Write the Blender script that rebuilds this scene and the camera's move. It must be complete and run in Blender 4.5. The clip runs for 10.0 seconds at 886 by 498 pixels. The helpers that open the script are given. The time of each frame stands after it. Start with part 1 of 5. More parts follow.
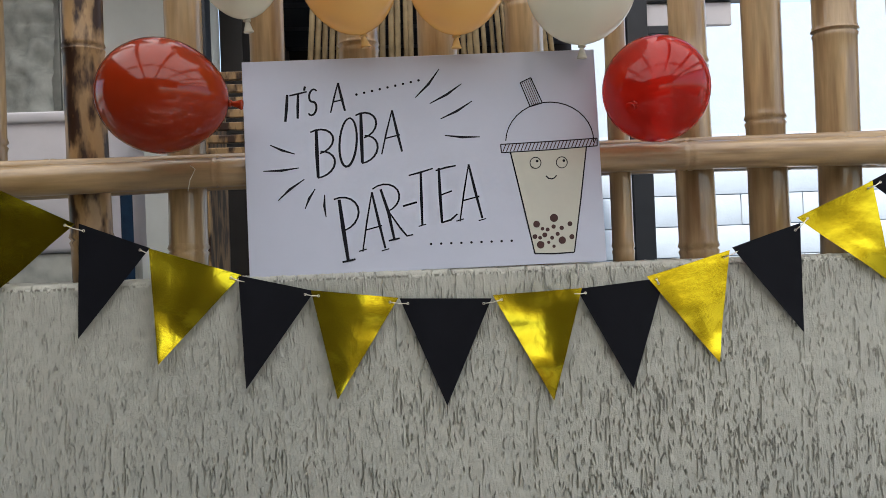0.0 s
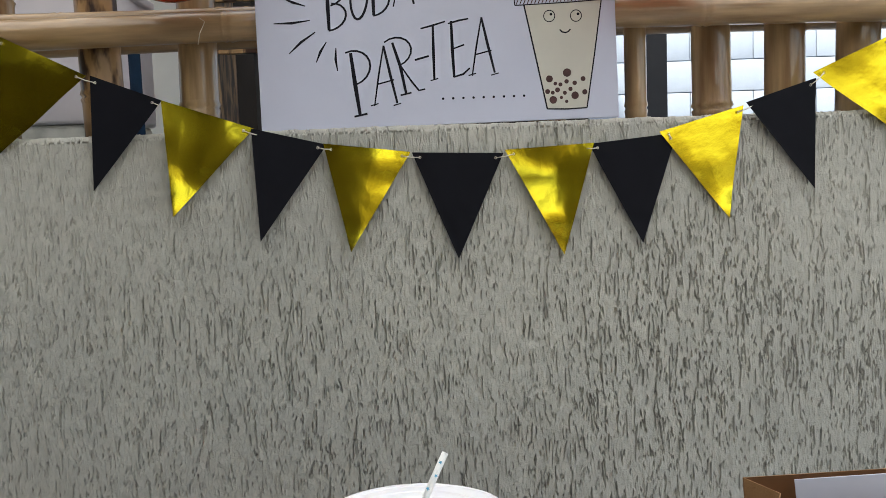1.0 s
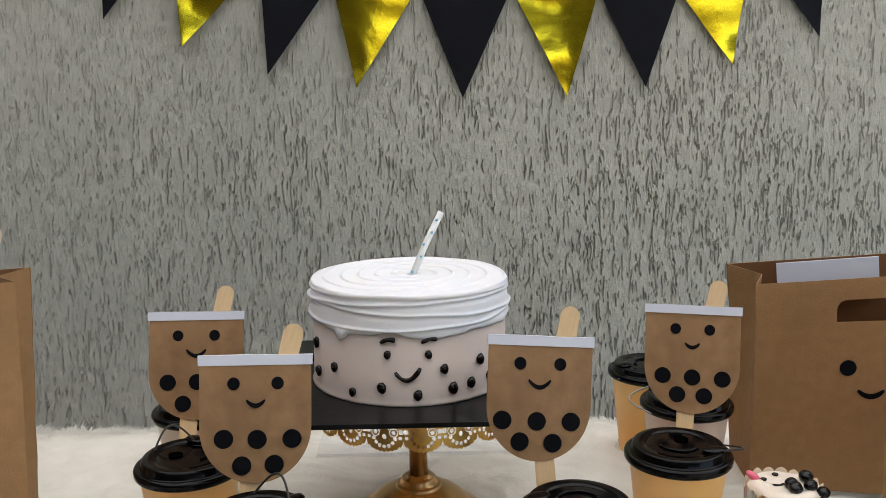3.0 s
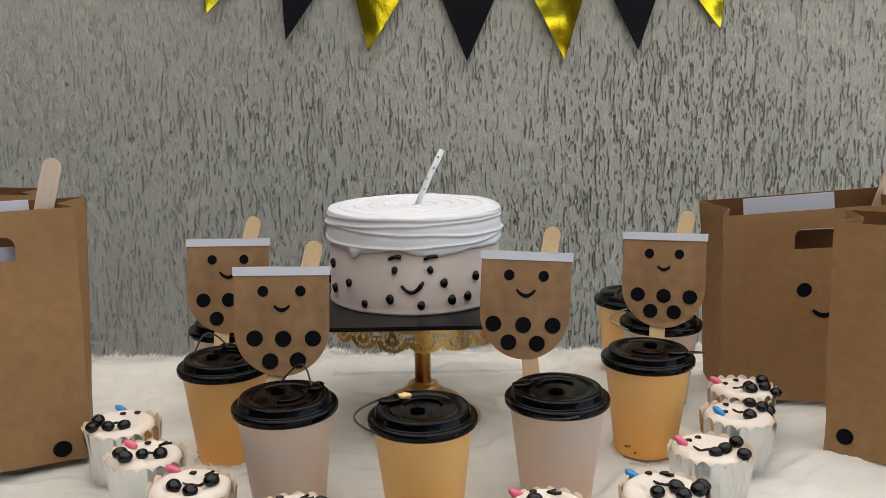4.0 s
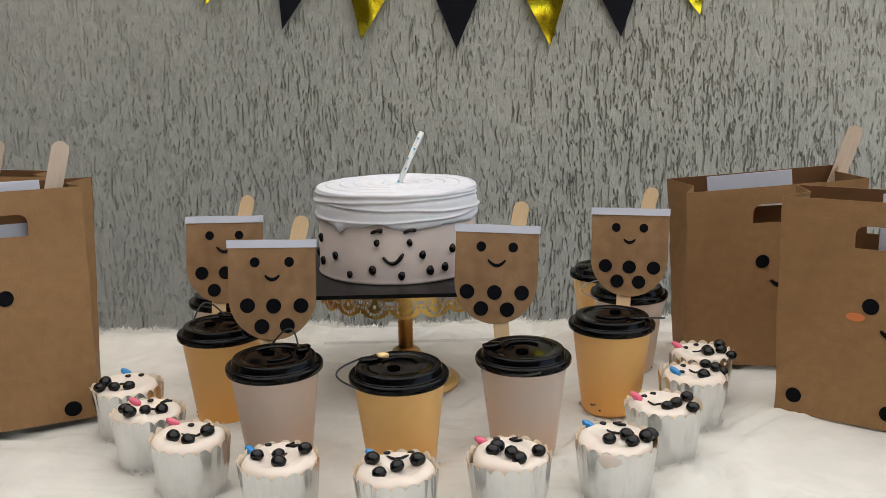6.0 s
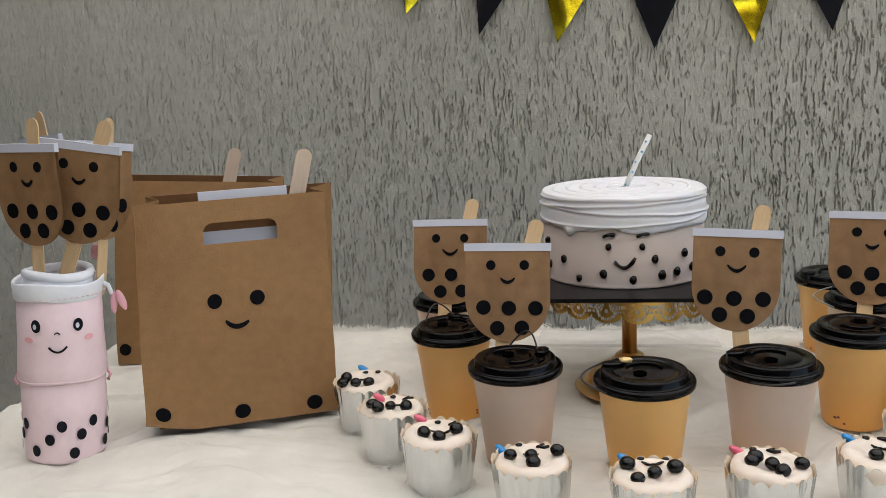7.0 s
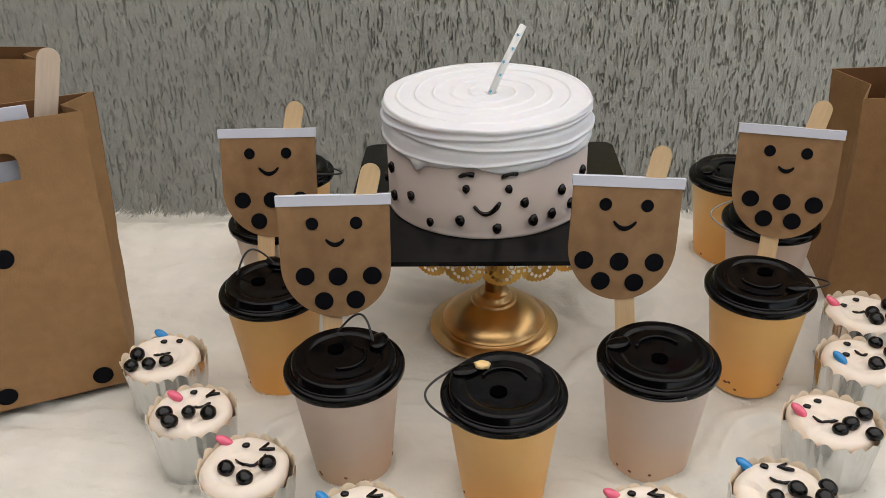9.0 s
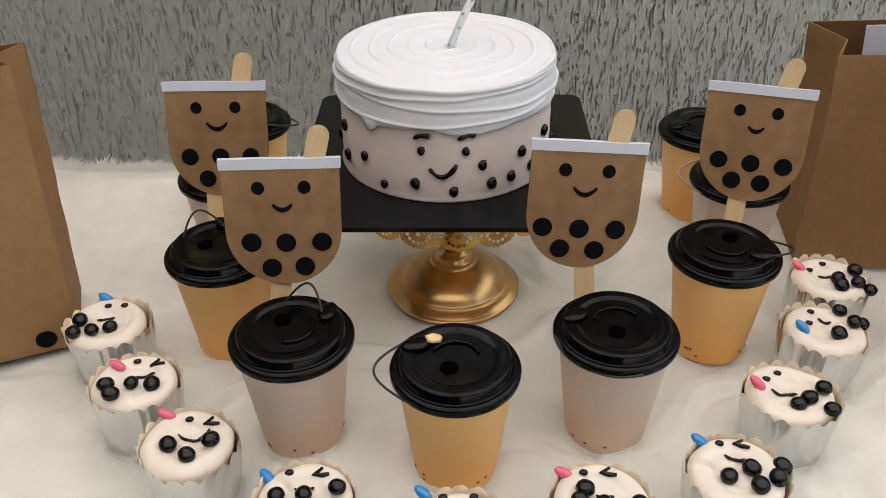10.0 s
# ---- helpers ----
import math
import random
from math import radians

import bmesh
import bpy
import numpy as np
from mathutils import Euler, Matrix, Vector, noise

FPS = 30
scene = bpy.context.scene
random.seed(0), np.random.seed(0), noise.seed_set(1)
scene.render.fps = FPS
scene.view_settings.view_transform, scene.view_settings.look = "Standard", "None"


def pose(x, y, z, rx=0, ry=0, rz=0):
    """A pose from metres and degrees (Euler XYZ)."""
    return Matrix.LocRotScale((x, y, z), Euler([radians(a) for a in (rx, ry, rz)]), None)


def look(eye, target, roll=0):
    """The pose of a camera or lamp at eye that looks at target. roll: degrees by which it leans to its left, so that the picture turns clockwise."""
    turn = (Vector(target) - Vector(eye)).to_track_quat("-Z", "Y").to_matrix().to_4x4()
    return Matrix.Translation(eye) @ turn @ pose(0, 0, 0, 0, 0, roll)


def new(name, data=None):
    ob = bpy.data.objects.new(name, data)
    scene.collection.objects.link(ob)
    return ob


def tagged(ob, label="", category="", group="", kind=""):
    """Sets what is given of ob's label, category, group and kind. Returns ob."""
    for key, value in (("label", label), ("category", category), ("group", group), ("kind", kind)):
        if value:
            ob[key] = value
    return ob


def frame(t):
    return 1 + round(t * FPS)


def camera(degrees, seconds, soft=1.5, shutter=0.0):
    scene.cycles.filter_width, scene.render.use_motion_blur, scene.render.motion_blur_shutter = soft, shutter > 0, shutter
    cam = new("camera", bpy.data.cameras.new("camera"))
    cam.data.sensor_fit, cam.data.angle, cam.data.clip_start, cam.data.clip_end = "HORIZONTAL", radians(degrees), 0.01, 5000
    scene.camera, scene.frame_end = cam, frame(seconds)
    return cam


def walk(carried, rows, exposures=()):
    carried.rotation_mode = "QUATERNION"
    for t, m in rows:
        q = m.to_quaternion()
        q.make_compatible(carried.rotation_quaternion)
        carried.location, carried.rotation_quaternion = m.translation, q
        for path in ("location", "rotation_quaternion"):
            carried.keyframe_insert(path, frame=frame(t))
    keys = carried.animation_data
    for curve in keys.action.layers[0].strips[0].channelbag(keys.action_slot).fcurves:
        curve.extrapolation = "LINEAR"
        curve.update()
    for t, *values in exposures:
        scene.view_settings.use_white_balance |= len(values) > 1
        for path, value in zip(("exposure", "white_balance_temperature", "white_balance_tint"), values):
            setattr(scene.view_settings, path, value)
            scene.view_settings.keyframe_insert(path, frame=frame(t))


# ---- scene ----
cam = camera(54.0, 10.0, soft=0.8)
PATH = [
    (0, (0.011, 0.031, 1.402), (0.105, 2.028, 1.424), -2.2),
    (0.5, (0.002, 0.03, 1.358), (0.096, 2.026, 1.295), -2.2),
    (1, (-0.001, 0.021, 1.311), (0.069, 2.003, 1.131), -2.1),
    (1.5, (-0.011, 0.031, 1.263), (0.053, 2.006, 0.998), -1.5),
    (2, (-0.013, 0.04, 1.219), (0.047, 2.006, 0.913), -0.8),
    (2.5, (-0.006, 0.018, 1.189), (0.053, 1.99, 0.859), -0.7),
    (4, (0.011, -0.144, 1.139), (0.03, 1.818, 0.752), -0.9),
    (4.5, (0.021, -0.198, 1.127), (0.035, 1.759, 0.716), -1.1),
    (5, (0.06, -0.214, 1.133), (0.062, 1.742, 0.721), -1.0),
    (5.2, (0.072, -0.21, 1.139), (0.113, 1.745, 0.722), -1.0),
    (6.5, (-0.004, -0.22, 1.138), (-0.135, 1.733, 0.728), -2.2),
    (7.1, (-0.048, -0.229, 1.147), (-0.393, 1.699, 0.745), -2.9),
    (7.5, (-0.01, -0.235, 1.152), (-0.345, 1.69, 0.728), -2.6),
    (8, (0.024, -0.238, 1.204), (-0.216, 1.678, 0.685), -2.2),
    (8.5, (0.014, -0.14, 1.24), (-0.162, 1.71, 0.5), -2.5),
    (9, (-0.018, 0.036, 1.255), (-0.1, 1.783, 0.285), -1.7),
    (9.5, (-0.018, 0.106, 1.26), (-0.056, 1.768, 0.149), -0.7),
    (10, (0.002, 0.075, 1.265), (-0.037, 1.738, 0.154), -0.7),
]
EXPOSURES = [(0.0, 1.54, 6850, 10), (1.5, 1.54, 6900, 10), (2.5, 1.56, 6900, 10), (4.5, 1.37, 7100, 11), (7.0, 1.37, 7050, 11), (8.5, 1.34, 7300, 12), (10.0, 1.38, 7250, 12)]
walk(cam, [(t, look(eye, target, roll)) for t, eye, target, roll in PATH], EXPOSURES)

# ---- light ----
world = bpy.data.worlds.new("sky")
scene.world = world
world.use_nodes = True
wn = world.node_tree.nodes
sky = wn.new("ShaderNodeTexSky")
sky.sky_type = "NISHITA"
sky.sun_disc = False
sky.sun_elevation, sky.sun_rotation = radians(56), radians(200)
sky.air_density, sky.dust_density = 1.0, 2.5
wn["Background"].inputs["Strength"].default_value = 0.13
world.node_tree.links.new(sky.outputs["Color"], wn["Background"].inputs["Color"])
sun_data = bpy.data.lights.new("sun", "SUN")
sun_data.energy, sun_data.angle, sun_data.color = 3.2, radians(3.0), (1.0, 0.95, 0.88)
sun = new("sun", sun_data)
sun.matrix_world = look((-1.4, -2.6, 6.0), (0.2, 1.2, 0.0))


# ---- materials ----
def mat(name, color, rough=0.6, metal=0.0, vary=0.0, scale=40.0, bump=0.0, bump_scale=300.0, spec=0.5, coat=0.0,
        trans=0.0, sss=0.0, stretch=(1, 1, 1), second=None, second_scale=8.0, second_amount=0.0, second_from=(0.45, 0.7), ior=1.45, rough_vary=0.0):
    """A principled material with colour varied at two scales, and fine relief."""
    m = bpy.data.materials.new(name)
    m.use_nodes = True
    n, l = m.node_tree.nodes, m.node_tree.links
    b = n["Principled BSDF"]
    b.inputs["Base Color"].default_value = (*color, 1)
    b.inputs["Roughness"].default_value = rough
    b.inputs["Metallic"].default_value = metal
    b.inputs["Specular IOR Level"].default_value = spec
    b.inputs["Coat Weight"].default_value = coat
    b.inputs["Coat Roughness"].default_value = 0.08
    b.inputs["Transmission Weight"].default_value = trans
    b.inputs["IOR"].default_value = ior
    if sss:
        b.inputs["Subsurface Weight"].default_value = sss
        b.inputs["Subsurface Radius"].default_value = (0.012, 0.008, 0.005)
        b.inputs["Subsurface Scale"].default_value = 0.5
    co = n.new("ShaderNodeTexCoord")
    mp = n.new("ShaderNodeMapping")
    mp.inputs["Scale"].default_value = stretch
    l.new(co.outputs["Object"], mp.inputs["Vector"])
    if vary or second_amount:
        t = n.new("ShaderNodeTexNoise")
        t.inputs["Scale"].default_value, t.inputs["Detail"].default_value = scale, 6
        l.new(mp.outputs[0], t.inputs["Vector"])
        ramp = n.new("ShaderNodeMapRange")
        ramp.inputs["From Min"].default_value, ramp.inputs["From Max"].default_value = 0.25, 0.75
        ramp.inputs["To Min"].default_value, ramp.inputs["To Max"].default_value = 1 - vary, 1 + vary
        l.new(t.outputs[0], ramp.inputs["Value"])
        mul = n.new("ShaderNodeVectorMath")
        mul.operation = "SCALE"
        mul.inputs[0].default_value = color
        l.new(ramp.outputs[0], mul.inputs["Scale"])
        out = mul.outputs[0]
        if second_amount:
            t2 = n.new("ShaderNodeTexNoise")
            t2.inputs["Scale"].default_value, t2.inputs["Detail"].default_value = second_scale, 4
            l.new(mp.outputs[0], t2.inputs["Vector"])
            r2 = n.new("ShaderNodeMapRange")
            r2.inputs["From Min"].default_value, r2.inputs["From Max"].default_value = second_from
            r2.inputs["To Max"].default_value = second_amount
            l.new(t2.outputs[0], r2.inputs["Value"])
            mix = n.new("ShaderNodeMix")
            mix.data_type = "RGBA"
            mix.inputs["B"].default_value = (*(second or color), 1)
            l.new(r2.outputs[0], mix.inputs["Factor"])
            l.new(out, mix.inputs["A"])
            out = mix.outputs["Result"]
        l.new(out, b.inputs["Base Color"])
    if rough_vary:
        t4 = n.new("ShaderNodeTexNoise")
        t4.inputs["Scale"].default_value = scale * 0.5
        l.new(mp.outputs[0], t4.inputs["Vector"])
        r4 = n.new("ShaderNodeMapRange")
        r4.inputs["To Min"].default_value, r4.inputs["To Max"].default_value = rough - rough_vary, rough + rough_vary
        l.new(t4.outputs[0], r4.inputs["Value"])
        l.new(r4.outputs[0], b.inputs["Roughness"])
    if bump:
        t3 = n.new("ShaderNodeTexNoise")
        t3.inputs["Scale"].default_value, t3.inputs["Detail"].default_value = bump_scale, 5
        l.new(mp.outputs[0], t3.inputs["Vector"])
        bp = n.new("ShaderNodeBump")
        bp.inputs["Strength"].default_value, bp.inputs["Distance"].default_value = bump, 0.002
        l.new(t3.outputs[0], bp.inputs["Height"])
        l.new(bp.outputs[0], b.inputs["Normal"])
    return m


PLASTER = mat("plaster", (0.462, 0.460, 0.407), 0.92, vary=0.10, scale=60, bump=0.5, bump_scale=420, second=(0.36, 0.368, 0.335), second_scale=2.2, second_amount=0.5)
FUR = mat("fur_white", (0.74, 0.71, 0.642), 0.95, vary=0.05, scale=30, spec=0.05, bump=0.35, bump_scale=190, second=(0.62, 0.605, 0.535), second_scale=13, second_amount=0.5, second_from=(0.40, 0.68))
KRAFT = mat("kraft_paper", (0.300, 0.166, 0.072), 0.7, vary=0.10, scale=90, bump=0.25, bump_scale=500, second=(0.235, 0.128, 0.055), second_scale=12, second_amount=0.5, spec=0.3)
KRAFT_POP = mat("kraft_pop", (0.295, 0.168, 0.080), 0.55, vary=0.16, scale=70, bump=0.7, bump_scale=45, second=(0.20, 0.108, 0.048), second_scale=24, second_amount=0.7, spec=0.35, rough_vary=0.15)
# The bag kraft again, darkened: shade inside the bags put into the colour.
KRAFT_IN_SHADE = mat("kraft_inside_shade", (0.19, 0.085, 0.032), 0.8, vary=0.10, scale=60)
WHITE_PAPER = mat("white_paper", (0.62, 0.64, 0.72), 0.55, vary=0.02, scale=30)
CARD_WHITE = mat("board_white", (0.525, 0.555, 0.665), 0.6, vary=0.02, scale=12, bump=0.05, bump_scale=40)
BLACK_PAPER = mat("black_paper", (0.003, 0.0033, 0.005), 0.75, vary=0.2, scale=50, spec=0.12)
PENNANT_BLACK = mat("black_card", (0.0055, 0.006, 0.0095), 0.75, vary=0.15, scale=30, spec=0.2, bump=0.05, bump_scale=50)
PENNANT_GOLD = mat("gold_foil", (0.80, 0.66, 0.035), 0.19, metal=1.0, vary=0.05, scale=20, bump=0.9, bump_scale=13, rough_vary=0.08)
INK = mat("ink", (0.006, 0.006, 0.011), 0.6, spec=0.2)
INK_RED = mat("pearl_ink", (0.20, 0.075, 0.035), 0.5)
INK_BROWN = mat("brown_ink", (0.055, 0.018, 0.016), 0.55, vary=0.3, scale=150)
CREAM_PRINT = mat("cream_ink", (0.54, 0.53, 0.46), 0.6, vary=0.03, scale=25)
WOOD_STICK = mat("stick_wood", (0.68, 0.48, 0.27), 0.6, vary=0.10, scale=60, stretch=(6, 6, 0.6), bump=0.1, bump_scale=200)
WOOD_PALE = mat("stick_pale", (0.66, 0.52, 0.40), 0.6, vary=0.08, scale=60, stretch=(6, 6, 0.6), bump=0.1, bump_scale=200)
LID = mat("lid_plastic", (0.002, 0.002, 0.0023), 0.15, vary=0.1, scale=60, spec=0.2, bump=0.05, bump_scale=120, rough_vary=0.06)
CUP_ORANGE = mat("tea_orange", (0.92, 0.55, 0.20), 0.42, vary=0.05, scale=25, sss=0.35, second=(0.86, 0.49, 0.17), second_scale=14, second_amount=0.4, bump=0.08, bump_scale=350)
CUP_TARO = mat("tea_milk", (0.70, 0.57, 0.49), 0.42, vary=0.04, scale=25, sss=0.35, second=(0.66, 0.52, 0.43), second_scale=14, second_amount=0.4, bump=0.08, bump_scale=350)


def deepen_low(m, low, amount, top):
    """Tea colour that turns deeper and warmer towards the bottom of the cup."""
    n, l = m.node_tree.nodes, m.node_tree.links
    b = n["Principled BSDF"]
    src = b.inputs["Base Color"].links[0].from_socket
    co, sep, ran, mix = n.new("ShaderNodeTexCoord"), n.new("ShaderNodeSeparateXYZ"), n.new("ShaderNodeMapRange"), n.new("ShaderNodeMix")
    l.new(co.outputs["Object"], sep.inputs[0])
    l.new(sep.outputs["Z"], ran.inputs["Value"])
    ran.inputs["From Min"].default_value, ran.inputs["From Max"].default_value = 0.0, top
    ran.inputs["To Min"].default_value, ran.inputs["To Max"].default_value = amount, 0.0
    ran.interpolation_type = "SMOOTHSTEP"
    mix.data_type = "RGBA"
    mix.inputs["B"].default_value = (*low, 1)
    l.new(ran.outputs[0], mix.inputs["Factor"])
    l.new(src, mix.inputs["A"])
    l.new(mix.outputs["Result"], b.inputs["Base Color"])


deepen_low(CUP_ORANGE, (0.88, 0.42, 0.10), 0.85, 0.085)
deepen_low(CUP_TARO, (0.66, 0.44, 0.29), 0.85, 0.075)
# Dead black without gloss: the dark inside a lid's hole, put into colour.
HOLE_SHADE = mat("hole_shade", (0.001, 0.001, 0.001), 0.9, spec=0.0)
CORD_BLACK = mat("cord_black", (0.02, 0.02, 0.02), 0.35)
CORD_CLEAR = mat("cord_grey", (0.25, 0.23, 0.21), 0.2, coat=0.5)
CHEESE = mat("cream_dab", (0.80, 0.56, 0.26), 0.5, sss=0.3)
ICING = mat("white_icing", (0.74, 0.74, 0.76), 0.5, vary=0.02, scale=60, bump=0.15, bump_scale=130, sss=0.2)
CAKE_SIDE = mat("beige_icing", (0.55, 0.465, 0.415), 0.55, vary=0.04, scale=30, bump=0.12, bump_scale=80, sss=0.2)
GEL = mat("black_gel", (0.006, 0.004, 0.004), 0.2, spec=0.4)
PEARL = mat("black_pearl", (0.005, 0.005, 0.005), 0.2, spec=0.4, vary=0.2, scale=200)
GOLD = mat("gold_paint", (0.66, 0.42, 0.185), 0.32, metal=1.0, vary=0.10, scale=60, bump=0.03, bump_scale=200, rough_vary=0.08)
GOLD_LACE = mat("gold_lace", (0.72, 0.46, 0.13), 0.34, metal=0.9, vary=0.10, scale=90)
BOARD_BLACK = mat("cake_board_black", (0.006, 0.006, 0.0065), 0.3, vary=0.2, scale=40, bump=0.08, bump_scale=90, spec=0.2)
FROST = mat("frosting", (0.80, 0.70, 0.60), 0.5, vary=0.03, scale=80, bump=0.12, bump_scale=200, sss=0.25)
SILVER = mat("silver_wrapper", (0.66, 0.67, 0.67), 0.22, metal=1.0, vary=0.06, scale=30, stretch=(2.5, 2.5, 0.5), bump=0.35, bump_scale=40, rough_vary=0.10)
WRAP_IN = mat("wrapper_inside", (0.72, 0.60, 0.45), 0.6, vary=0.08, scale=80)
CANDY_BLUE = mat("candy_blue", (0.01, 0.24, 0.58), 0.3, coat=0.4)
CANDY_PINK = mat("candy_pink", (0.80, 0.13, 0.22), 0.3, coat=0.4)
STRAW = mat("straw_paper", (0.82, 0.83, 0.80), 0.5, vary=0.03, scale=80)
STAR_BLUE = mat("star_blue", (0.10, 0.42, 0.62), 0.5)
PINK_CLOTH = mat("pink_vinyl", (0.85, 0.66, 0.685), 0.55, vary=0.03, scale=120, bump=0.1, bump_scale=700)
WHITE_CLOTH = mat("white_vinyl", (0.84, 0.86, 0.90), 0.55, vary=0.03, scale=90)
HOT_PINK = mat("pink_plastic", (0.80, 0.42, 0.48), 0.35, coat=0.3)
BLUSH = mat("blush_print", (0.85, 0.42, 0.45), 0.6)
BLUSH_ORANGE = mat("orange_blush", (0.62, 0.19, 0.06), 0.7)
STRING = mat("string", (0.74, 0.70, 0.60), 0.8)
BAMBOO = mat("bamboo", (0.40, 0.270, 0.140), 0.30, vary=0.25, scale=30, stretch=(4, 4, 0.35), bump=0.2, bump_scale=60, second=(0.12, 0.050, 0.018), second_scale=7, second_amount=0.9, second_from=(0.46, 0.70), coat=0.6)
BAMBOO_DARK = mat("bamboo_stained", (0.34, 0.21, 0.10), 0.35, vary=0.3, scale=20, stretch=(2, 2, 0.7), second=(0.035, 0.015, 0.008), second_scale=15, second_amount=1.0, second_from=(0.46, 0.56), bump=0.15, bump_scale=60)
REED = mat("reed", (0.30, 0.22, 0.12), 0.7, vary=0.3, scale=30)
STEEL_DARK = mat("dark_steel", (0.018, 0.021, 0.028), 0.45, vary=0.15, scale=15)
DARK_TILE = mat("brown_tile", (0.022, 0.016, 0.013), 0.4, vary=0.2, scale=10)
STONE = mat("grey_stone", (0.40, 0.41, 0.375), 0.9, vary=0.30, scale=22, bump=1.0, bump_scale=40, second=(0.58, 0.59, 0.54), second_scale=9, second_amount=0.6, second_from=(0.46, 0.58))
PLASTER_WHITE = mat("white_plaster", (0.68, 0.68, 0.64), 0.85, vary=0.06, scale=9, bump=0.3, bump_scale=30)
BLOCK_WHITE = mat("white_block", (0.31, 0.38, 0.46), 0.9, vary=0.05, scale=12, bump=0.5, bump_scale=60)
PLASTIC_MILKY = mat("milky_plastic", (0.66, 0.63, 0.66), 0.45, vary=0.04, scale=20)
BLUE_CLOTH = mat("blue_pipe", (0.006, 0.018, 0.038), 0.8, vary=0.2, scale=60, spec=0.1)
BROWN_RENDER = mat("brown_render", (0.13, 0.10, 0.075), 0.8, vary=0.12, scale=6, bump=0.3, bump_scale=60)
CONCRETE = mat("concrete", (0.27, 0.26, 0.25), 0.85, vary=0.15, scale=9, bump=0.3, bump_scale=80)
TABLE_WOOD = mat("table_wood", (0.20, 0.11, 0.055), 0.5, vary=0.2, scale=20, stretch=(1, 8, 8))


def glass_balloon(name, color, see):
    """Stretched latex: glossy skin that lets part of the light through."""
    m = bpy.data.materials.new(name)
    m.use_nodes = True
    n, l = m.node_tree.nodes, m.node_tree.links
    b = n["Principled BSDF"]
    b.inputs["Base Color"].default_value = (*color, 1)
    b.inputs["Roughness"].default_value = 0.12
    b.inputs["Coat Weight"].default_value = 0.5
    tl = n.new("ShaderNodeBsdfTranslucent")
    tl.inputs["Color"].default_value = (*color, 1)
    tr = n.new("ShaderNodeBsdfTransparent")
    tr.inputs["Color"].default_value = (*[min(1, c * 1.15 + 0.02) for c in color], 1)
    m1, m2 = n.new("ShaderNodeMixShader"), n.new("ShaderNodeMixShader")
    m1.inputs[0].default_value, m2.inputs[0].default_value = 0.35, see
    l.new(b.outputs[0], m1.inputs[1])
    l.new(tl.outputs[0], m1.inputs[2])
    l.new(m1.outputs[0], m2.inputs[1])
    l.new(tr.outputs[0], m2.inputs[2])
    l.new(m2.outputs[0], n["Material Output"].inputs["Surface"])
    return m


BALLOON_RED = glass_balloon("balloon_red", (0.42, 0.042, 0.010), 0.18)
BALLOON_RED_2 = glass_balloon("balloon_red_bright", (0.62, 0.028, 0.014), 0.40)
BALLOON_PEACH = glass_balloon("balloon_peach", (0.86, 0.62, 0.27), 0.16)
BALLOON_CREAM = glass_balloon("balloon_cream", (0.80, 0.79, 0.70), 0.12)


def roof_sheet():
    """Milky corrugated roofing that lets daylight through."""
    m = bpy.data.materials.new("milky_roofing")
    m.use_nodes = True
    n, l = m.node_tree.nodes, m.node_tree.links
    b = n["Principled BSDF"]
    b.inputs["Base Color"].default_value = (0.7, 0.72, 0.72, 1)
    b.inputs["Roughness"].default_value = 0.4
    t = n.new("ShaderNodeBsdfTranslucent")
    t.inputs["Color"].default_value = (0.82, 0.84, 0.84, 1)
    mx = n.new("ShaderNodeMixShader")
    mx.inputs[0].default_value = 0.75
    l.new(b.outputs[0], mx.inputs[1])
    l.new(t.outputs[0], mx.inputs[2])
    l.new(mx.outputs[0], n["Material Output"].inputs["Surface"])
    return m


ROOFING = roof_sheet()


# ---- mesh helpers ----
def link(name, bm, material, parent=None, smooth=True, inner=None):
    me = bpy.data.meshes.new(name)
    bmesh.ops.recalc_face_normals(bm, faces=bm.faces)
    for f in bm.faces:
        f.smooth = smooth
    for e in bm.edges:
        if e.is_boundary:
            e.smooth = False
    bm.to_mesh(me)
    bm.free()
    me.materials.append(material)
    if inner:
        me.materials.append(inner)
    ob = new(name, me)
    ob.parent = parent
    return ob


def part(name, bm, material, parent, label="", smooth=True, m=None):
    ob = link(name, bm, material, parent, smooth)
    if m is not None:
        ob.matrix_basis = m
    return tagged(ob, label)


def thing(name, m, label, category, group="", kind=""):
    ob = new(name)
    ob.empty_display_size = 0.02
    ob.matrix_basis = m
    return tagged(ob, label, category, group, kind)


def lathe(profile, n=40, wobble=None, cap=True):
    """A surface of revolution about z from (r, z) pairs; wobble(r, z, a) may move each point."""
    bm = bmesh.new()
    rings = []
    for r, z in profile:
        ring = []
        for i in range(n):
            a = 2 * math.pi * i / n
            rr, zz = wobble(r, z, a) if wobble else (r, z)
            ring.append(bm.verts.new((rr * math.cos(a), rr * math.sin(a), zz)))
        rings.append(ring)
    for p, q in zip(rings, rings[1:]):
        for i in range(n):
            j = (i + 1) % n
            bm.faces.new((p[i], p[j], q[j], q[i]))
    for ring, r in ((rings[0], profile[0][0]), (rings[-1], profile[-1][0])):
        if r > 1e-6 and cap:
            bm.faces.new(ring)
    bmesh.ops.remove_doubles(bm, verts=bm.verts, dist=1e-6)
    return bm


